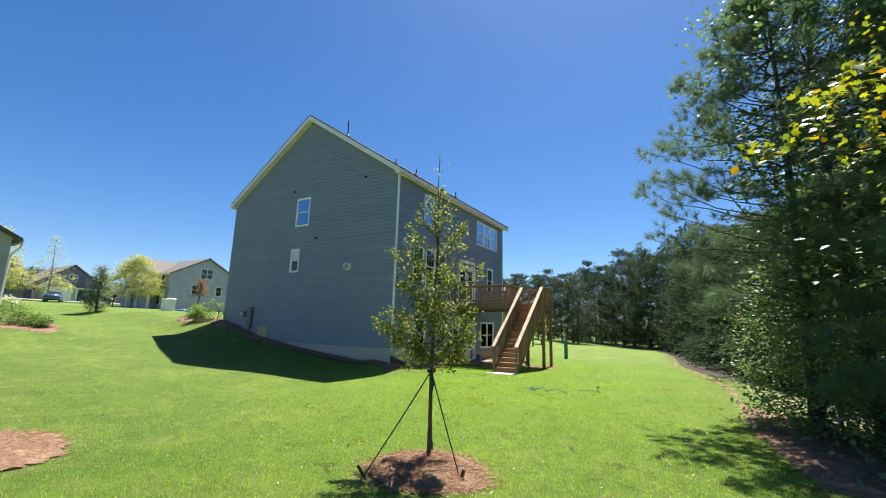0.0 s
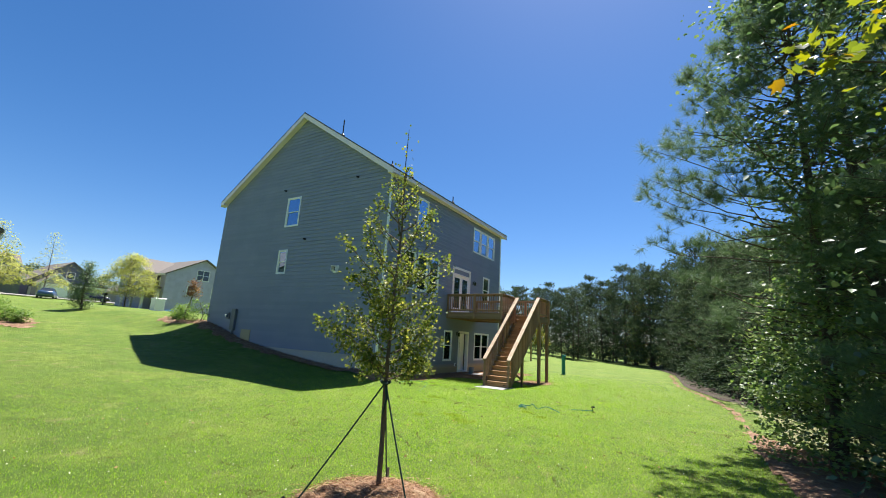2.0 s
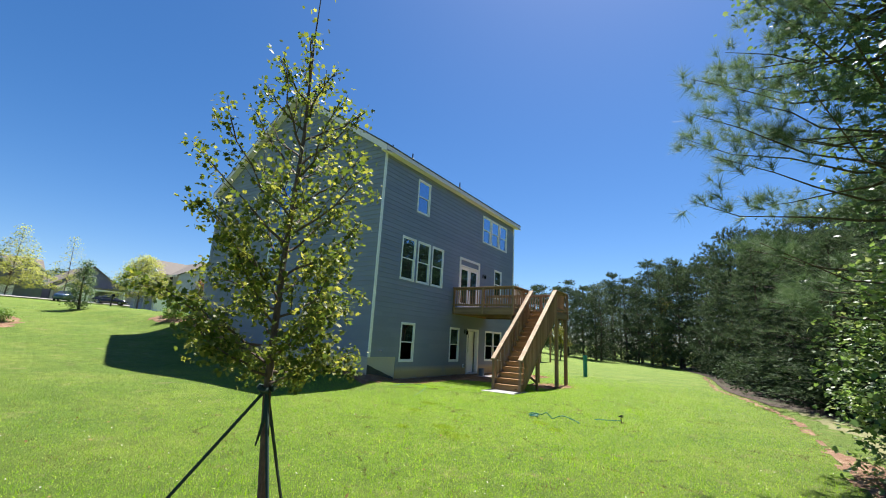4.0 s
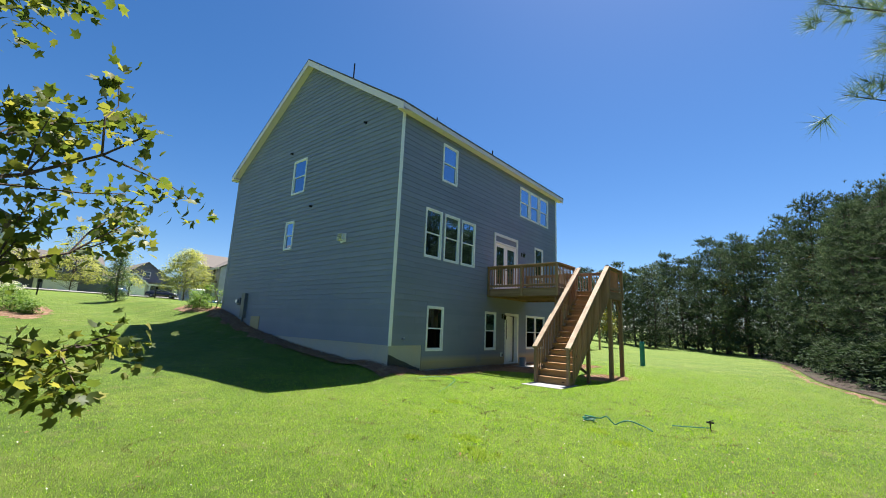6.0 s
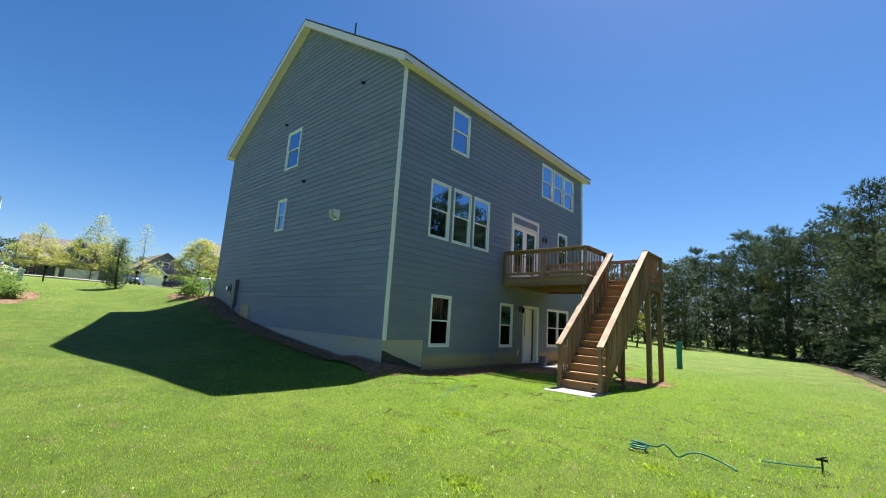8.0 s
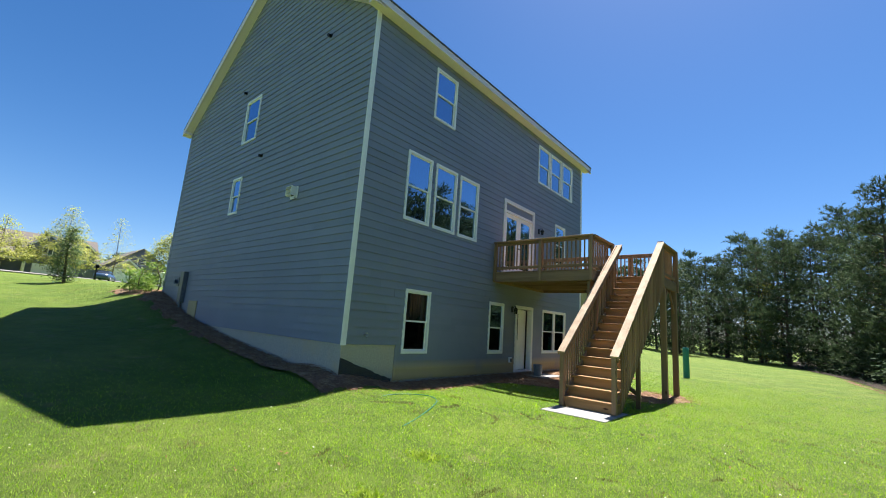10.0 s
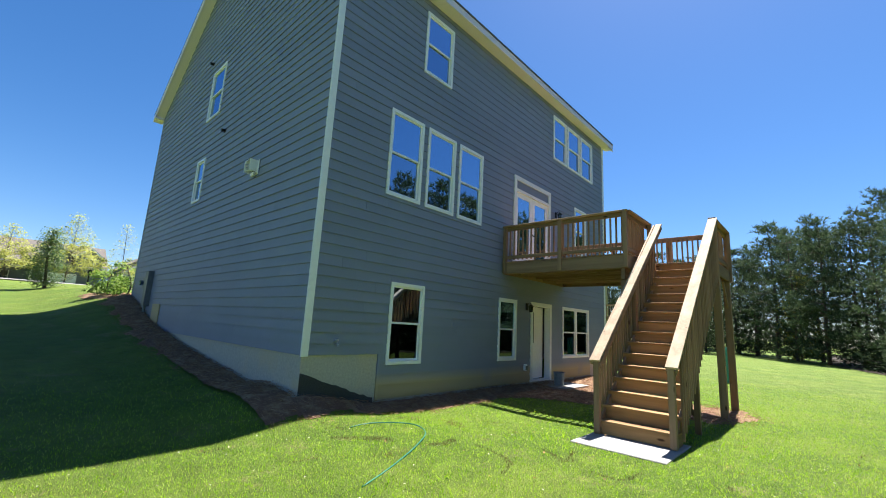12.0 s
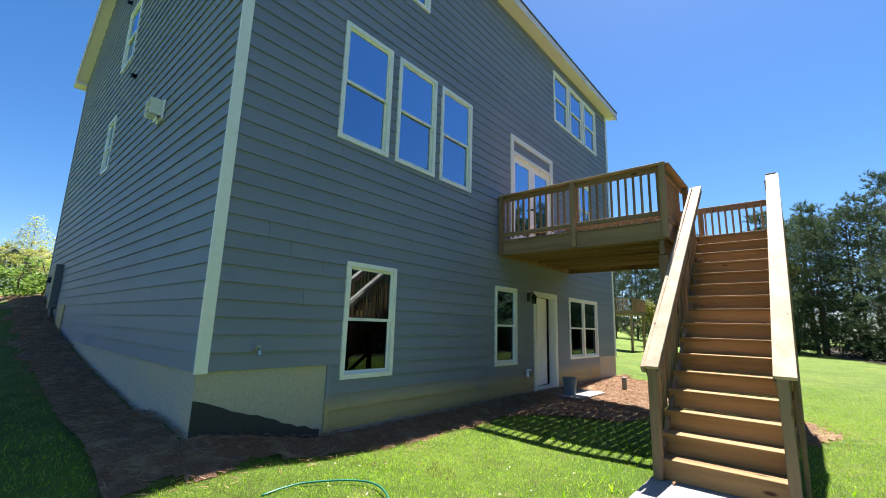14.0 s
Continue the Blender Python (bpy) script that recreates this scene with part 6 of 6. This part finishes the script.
for nm, m, c in [("platform", M_WY, (-20.25, -15.4, 42.2, 45.2, 2.75, 2.98))] + [("post", M_WZ, (x - 0.07, x + 0.07, y - 0.07, y + 0.07, 0.0, 2.745)) for x in (-15.55,) for y in (42.3, 45.0)] + \
        [("rail", M_WY, (-15.46, -15.4, 42.2, 45.2, 3.75, 3.85)), ("rail", M_WX, (-20.25, -15.465, 42.2, 42.26, 3.75, 3.85))] + \
        [("baluster", M_WZ, (-15.45, -15.41, 42.25 + 0.14 * k, 42.29 + 0.14 * k, 2.985, 3.745)) for k in range(21)] + [("baluster", M_WZ, (-20.2 + 0.14 * k, -20.16 + 0.14 * k, 42.21, 42.25, 2.985, 3.745)) for k in range(33)]:
    dk(boxed(nm, m, None, *c, 0.0), nd)

# road
ry = np.arange(-140, 141, 3.5)
rx = np.array((-91.0, -89.0, -87.0, -85.0, -83.5))
A, B = np.meshgrid(rx, ry, indexing="ij")
Z = height(A, B) + 0.05
ids = np.arange(A.size).reshape(A.shape)
a, b, c, d = ids[:-1, :-1].ravel(), ids[1:, :-1].ravel(), ids[1:, 1:].ravel(), ids[:-1, 1:].ravel()
tagged(new("road", fast_mesh("road", np.stack([A, B, Z], -1).reshape(-1, 3), np.concatenate([np.stack([a, b, c], 1), np.stack([a, c, d], 1)]), M_ROAD)), "pale concrete neighbourhood street", "road", kind="structure")
walk_z = height(np.full(ry.size, -79.5), ry) + 0.05
V = np.concatenate([np.stack([np.full(ry.size, x), ry, walk_z], 1) for x in (-80.2, -78.8)])
n = ry.size
tagged(new("pavement", fast_mesh("pavement", V, [t for i in range(n - 1) for t in ((i, n + i, n + i + 1), (i, n + i + 1, i + 1))], M_PAD)), "pale concrete pavement beside the street", "pavement", kind="structure")


def car(label, at, yaw, colour):
    """A saloon car: sculpted body, glasshouse, wheels with tyres and rims."""
    m = mat(label.split()[0] + "_car_paint", colour, [c * 0.9 for c in colour], rough=0.2, s2=4, bump=0.0, vary=0.0, spec=0.7)
    t = thing("car", label, "car", "parked cars", at=(*at, ground_z(*at) + 0.02))
    t.rotation_euler = (0, 0, radians(yaw))
    def loft(secs, w_of):
        bm = bmesh.new()
        rings = []
        for x, zb, zt, w, wt in secs:
            rings.append([bm.verts.new(p) for p in ((x, -w, zb), (x, w, zb), (x, w, (zb + zt) / 2), (x, wt, zt), (x, -wt, zt), (x, -w, (zb + zt) / 2))])
        for p, q in zip(rings, rings[1:]):
            for i in range(6):
                bm.faces.new((p[i], p[(i + 1) % 6], q[(i + 1) % 6], q[i]))
        bm.faces.new(rings[0][::-1])
        bm.faces.new(rings[-1])
        bmesh.ops.recalc_face_normals(bm, faces=bm.faces[:])
        return bm
    smooth(part("body", loft([(-2.35, 0.35, 0.85, 0.78, 0.66), (-2.1, 0.25, 0.98, 0.88, 0.78), (-1.2, 0.22, 1.0, 0.91, 0.82), (0.9, 0.22, 0.98, 0.91, 0.82), (1.9, 0.25, 0.86, 0.88, 0.76), (2.3, 0.32, 0.68, 0.76, 0.66)], 0), m, t))
    part("windows", loft([(-1.75, 0.95, 0.99, 0.74, 0.70), (-1.0, 0.95, 1.38, 0.76, 0.58), (0.2, 0.95, 1.43, 0.76, 0.58), (1.15, 0.93, 1.0, 0.74, 0.68)], 0), M_DARKGLASS, t)
    part("roof", loft([(-1.0, 1.375, 1.42, 0.585, 0.5), (-0.4, 1.41, 1.47, 0.59, 0.5), (0.25, 1.42, 1.46, 0.585, 0.5)], 0), m, t)
    for x in (-1.4, 1.4):
        for s in (-1, 1):
            ty = part("wheel", cyl(bmesh.new(), (x, s * 0.70, 0.32), (x, s * 0.92, 0.32), 0.32, 0.32, 18), M_BLACK, t)
            part("rim", cyl(bmesh.new(), (x, s * 0.90, 0.32), (x, s * 0.935, 0.32), 0.2, 0.18, 12), M_GREYM, ty)
    for s in (-1, 1):
        part("headlight", box(bmesh.new(), 2.18, 2.29, s * 0.62 - 0.14, s * 0.62 + 0.14, 0.58, 0.68, 0.02), M_VINYL, t)
    return t


car("black saloon car parked by the street", (-84.8, 29.4), 62, (0.012, 0.013, 0.018))
car("blue saloon car parked by the street", (-78.5, 22.0), 158, (0.05, 0.09, 0.16))


def street_tree(label, at, top, R, mat_l, seed, clusters=150, per=44, name="street_tree", thin=([0, 0.5, 0.64, 0.8, 1], [1, 1, 0.3, 0.12, 0.08]), shape=([0, 0.2, 0.38, 0.55, 0.8, 1], [0.7, 0.95, 1.0, 0.62, 0.36, 0.06]), leaf=0.19, zmin=1.7):
    return broadleaf(label, at, top, lambda f: R * np.interp(f, *shape), clusters, per, leaf, mat_l, seed, LEAF_PLAIN, zmin, 0.09, "street trees", spread=min(0.34, 0.28 * R), name=name, thin=thin)


FULL = ([0, 0.75, 1], [1, 1, 0.5])
ROUND = ([0, 0.2, 0.5, 0.8, 1], [0.75, 1.0, 0.95, 0.6, 0.2])
BARE = ([0, 0.3, 0.45, 1], [1, 0.8, 0.14, 0.1])
street_tree("bushy yellow-green street tree", (-64, 25.9), 10.6, 3.3, L_YELLOW, 61, 230, 50, thin=FULL, shape=ROUND)
street_tree("street tree with yellow low leaves and a bare top", (-95, 18.8), 16.6, 4.8, L_YELLOW, 62, 260, 50, leaf=0.26)
street_tree("thin nearly bare street tree", (-95, 25.6), 16.4, 3.6, L_YELLOW, 63, 150, 40, thin=BARE, leaf=0.24)
street_tree("street tree with yellow low leaves and a bare top", (-95, 11.8), 13.4, 4.6, L_YELLOW, 64, 220, 50, leaf=0.26)
street_tree("bushy yellow-green street tree", (-66, 4.0), 10.0, 3.0, L_YELLOW, 65, 180, 40)
street_tree("street tree with yellow low leaves and a bare top", (-64, -4.0), 10.5, 2.6, L_YELLOW, 66, 120, 40)
street_tree("small dark evergreen with a pointed top", (-38, 13.1), 6.0, 0.72, L_DARK, 67, 110, 44, zmin=0.2, name="evergreen_tree", thin=FULL, shape=([0, 0.2, 0.4, 0.7, 1], [0.55, 0.9, 1.0, 0.55, 0.05]), leaf=0.11)
street_tree("small rust-leaved young tree", (-46, 24.8), 6.6, 0.9, L_RUST, 68, 40, 20, thin=FULL)
street_tree("small yellow-green young tree behind the houses", (-16.9, 52), 4.2, 1.1, L_YELLOWISH, 69, 60, 20, thin=FULL)
straw_bed("mulch_bed", "mulched shrub bed beside the lawn", lambda x, y: 1.0 - np.hypot((x + 32.6) / 4.4, (y - 7.9) / 1.4), -37.5, -27.5, 5.5, 10.5, 0.15, 0.1, 500, 9)
straw_bed("mulch_bed", "mulched shrub bed at the house corner", lambda x, y: 1.0 - np.hypot((x + 26.6) / 2.4, (y - 14.8) / 1.3), -29.5, -24.0, 13.0, 16.5, 0.12, 0.1, 500, 10)
for i, (x, y, r) in enumerate(((-35.5, 7.6, 0.75), (-34.3, 7.9, 0.65), (-33.2, 7.6, 0.7), (-32.0, 7.7, 0.5), (-31.0, 8.0, 0.4), (-30.0, 8.2, 0.35), (-26.0, 14.3, 0.55), (-27.2, 14.6, 0.4), (-25.2, 14.7, 0.7), (-28.0, 15.0, 0.35))):
    broadleaf("round green garden shrub in a mulched bed", (x, y), ground_z(x, y) + r * 1.7, lambda f, r=r: r * math.sqrt(max(0.05, 1 - (f - 0.45) ** 2 * 2.5)), 26, 26, 0.12, L_SHRUB, 80 + i, LEAF_PLAIN, 0.1, 0.03, "garden shrubs", spread=0.14, name="shrub")


rng = np.random.default_rng(19)
M_BLOOM = leaf_mat("cream_petals", [(0.7, 0.68, 0.5), (0.75, 0.72, 0.6), (0.6, 0.6, 0.4)], 0.3, 0.7, 0.1)
fl = thing("flower_heads", "cream hydrangea heads on a garden shrub", "flowers", at=(-35.0, 7.8, ground_z(-35.0, 7.8)))
P = np.repeat(rng.normal(0, 1, (16, 3)) * np.array((0.9, 0.45, 0.12)) + np.array((0, 0, 1.15)), 30, 0)
P = P + rng.normal(0, 0.06, P.shape)
leaves_ob("petals", scatter("petals", LEAF_PLAIN, P, frames_of(rng.normal(0, 1, P.shape), rng, 0.3), np.full(len(P), 0.06), M_BLOOM), fl)


def small_box(name, label, cat, at, w, d, h, m, lid=True):
    t = thing(name, label, cat, at=(*at, ground_z(*at)))
    part("body", box(bmesh.new(), -w / 2, w / 2, -d / 2, d / 2, -0.1, h, 0.02), m, t)
    if lid:
        part("lid", box(bmesh.new(), -w / 2 - 0.04, w / 2 + 0.04, -d / 2 - 0.04, d / 2 + 0.04, h, h + 0.08, 0.02), m, t)
    return t


small_box("utility_cabinet", "white utility cabinet on the lawn", "utility box", (-40.5, 19.2), 0.8, 0.8, 1.0, M_VINYL)
small_box("utility_cabinet", "pale green utility cabinet by the street", "utility box", (-47, 8.6), 0.9, 0.8, 0.8, mat("pale_green_metal", (0.32, 0.42, 0.34), (0.28, 0.37, 0.3), rough=0.6, s2=8, vary=0.0))
for x, y in ((-48.5, 16.2), (-50, 10.3), (-52, 19.3)):
    t = thing("mailbox", "black mailbox on a post by the street", "mailbox", "mailboxes", at=(x, y, ground_z(x, y)))
    part("post", box(bmesh.new(), -0.05, 0.05, -0.05, 0.05, -0.1, 1.05), M_BLACK, t)
    bm = cyl(bmesh.new(), (-0.28, 0, 1.2), (0.28, 0, 1.2), 0.13, 0.13, 14)
    box(bm, -0.28, 0.28, -0.13, 0.13, 1.05, 1.2)
    part("box", bm, M_BLACK, t)
tp = part("tarp", box(bmesh.new(), -42.2, -40.6, 20.6, 22.0, ground_z(-41, 21), ground_z(-41, 21) + 0.16, 0.05), mat("blue_tarp", (0.08, 0.2, 0.5), (0.1, 0.25, 0.55), rough=0.5, s2=6, bump=0.5, vary=0.0))
tagged(tp, "crumpled blue tarp lying on the lawn", "tarp")

# far tree line behind the street
for i in range(26):
    x, y = -150 - 6 * math.sin(i * 1.7), -90 + 9 * i
    rng = random.Random(i)
    if i == 0:
        far_tree = broadleaf("far rounded tree on the skyline behind the houses", (x, y), 15.5, dome(0.4, 5.0), 90, 20, 0.7, L_WOODS, 90, LEAF_PLAIN, 0.5, 0.2, "skyline trees", spread=0.9, name="skyline_tree")
    else:
        c = copy_thing(far_tree, Matrix())
        s = rng.uniform(0.85, 1.15)
        c.matrix_basis = Matrix.Translation((x, y, ground_z(x, y) - 0.1)) @ Matrix.Rotation(i, 4, "Z") @ Matrix.Diagonal((s, s, s * rng.uniform(0.85, 1.05), 1))

# ---- grass ----
def blades(name, label, n, seed, inside, x0, x1, y0, y1, size, material=L_GRASS):
    rng = np.random.default_rng(seed)
    x, y = rng.uniform(x0, x1, n), rng.uniform(y0, y1, n)
    ok = inside(x, y, rng)
    x, y = x[ok], y[ok]
    p = np.stack([x, y, height(x, y) - 0.004], 1)
    fr = frames_of(np.tile((0, 0, 1.0), (len(p), 1)), rng, 0.45)
    me = scatter(name, ([(-0.09, 0, 0), (0.09, 0, 0), (0.02, 0.25, 1.0)], [(0, 1, 2)]), p, fr, rng.uniform(0.6, 1.3, len(p)) * size, material)
    return tagged(new(name, me), label, "grass", kind="stuff")


def on_lawn(x, y, rng):
    path = np.interp(y, [-1, 1.5, 4.2, 7, 10, 13, 16], [0.0, -0.1, -1.0, -2.5, -4.5, -6.8, -8.5])
    away = np.hypot(np.minimum(np.abs(x - path - 0.3), 9), 0)
    beds = np.maximum(wall_bed(x, y), np.maximum(0.88 - np.hypot(x + 3.28, y - 5.05), 1.45 - np.hypot(x + 8.95, y - 1.55)))
    free = (beds < 0.02) & (x < edge_x(y) + 0.1) & ~((x > -8.25) & (x < -6.94) & (y > 17.28) & (y < 18.65)) & ~((x < -10.58) & (y > 21.98) & (y < 23.42)) & ~((x < -11.6) & (y > 14.7))
    far = np.clip((33 - y) / 16.0, 0, 1) * np.clip((x + 17) / 5.0, 0, 1)
    return free & (rng.uniform(0, 1, x.size) < np.clip(1.25 - away / 9.0, 0.22, 1) * far)


def seam_line(x, y):
    """Broken joints between strips of sod."""
    return (np.abs(vnoise(x, y, 0.75) + 0.3 * vnoise(x, y, 2.6)) < 0.028) & (vnoise(x + 5, y, 3.1) > 0.3)


blades("grass", "short mown grass blades of the lawn", 1350000, 71, lambda x, y, rng: on_lawn(x, y, rng) & ~seam_line(x, y), -17, 4.0, 0.5, 33, 0.034)
L_DRYBLADE = leaf_mat("dry_blades", [(0.217, 0.195, 0.076), (0.173, 0.135, 0.060), (0.238, 0.238, 0.086)], 0.2, 0.7, 0.2)
def dry_spots(x, y, rng):
    v = vnoise(x + 3, y, 1.1) * vnoise(x, y + 2, 3.7) + rng.normal(0, 0.1, x.size)
    return on_lawn(x, y, rng) & (v > 0.58)


blades("sod_seams", "dark brown broken seams between strips of sod", 1100000, 73, lambda x, y, rng: on_lawn(x, y, rng) & seam_line(x, y), -13, 1.6, 2.0, 22, 0.034, leaf_mat("seam_blades", [(0.09, 0.08, 0.025), (0.13, 0.12, 0.04), (0.22, 0.18, 0.07)], 0.1, 0.8, 0.1))
blades("dry_spots", "pale dry thin spots in the lawn", 420000, 74, dry_spots, -13, 1.6, 2.0, 24, 0.04, L_DRYBLADE)
blades("grass_tufts", "brighter ragged grass tufts in the lawn", 16000, 72, lambda x, y, rng: on_lawn(x, y, rng) & (vnoise(x, y, 0.9) > 0.72), -13, 1.0, 3, 20, 0.08)
L_WEED = leaf_mat("weed_leaves", [(0.187, 0.272, 0.043), (0.246, 0.323, 0.060), (0.306, 0.365, 0.093)], 0.45, 0.6, 0.2)
for i, (x, y, r) in enumerate(((-5.6, 10.95, 0.15), (-5.0, 10.38, 0.21), (-5.25, 10.55, 0.1), (-7.63, 13.22, 0.14), (-6.25, 10.35, 0.1), (-4.42, 13.24, 0.12), (-3.8, 12.63, 0.11), (-7.2, 12.0, 0.09))):
    rng = np.random.default_rng(300 + i)
    n = int(2600 * r)
    a, d = rng.uniform(0, math.tau, n), r * np.abs(rng.normal(0, 1.15, n))
    px, py = x + d * np.cos(a), y + d * np.sin(a) * 0.7
    w = thing("weed_clump", "bright yellow-green weed clump spreading in the lawn", "weed", "weed clumps", at=(x, y, ground_z(x, y)))
    P = np.stack([px - x, py - y, height(px, py) - w.location.z], 1)
    leaves_ob("leaves", scatter("leaves", ([(-0.14, 0, 0), (0.14, 0, 0), (0.16, 0.2, 0.7), (0.0, 0.35, 1.0)], [(0, 1, 2), (0, 2, 3)]), P, frames_of(np.tile((0, 0, 1.0), (n, 1)), rng, 0.6), rng.uniform(0.03, 0.065, n), L_WEED), w)

build_siding()
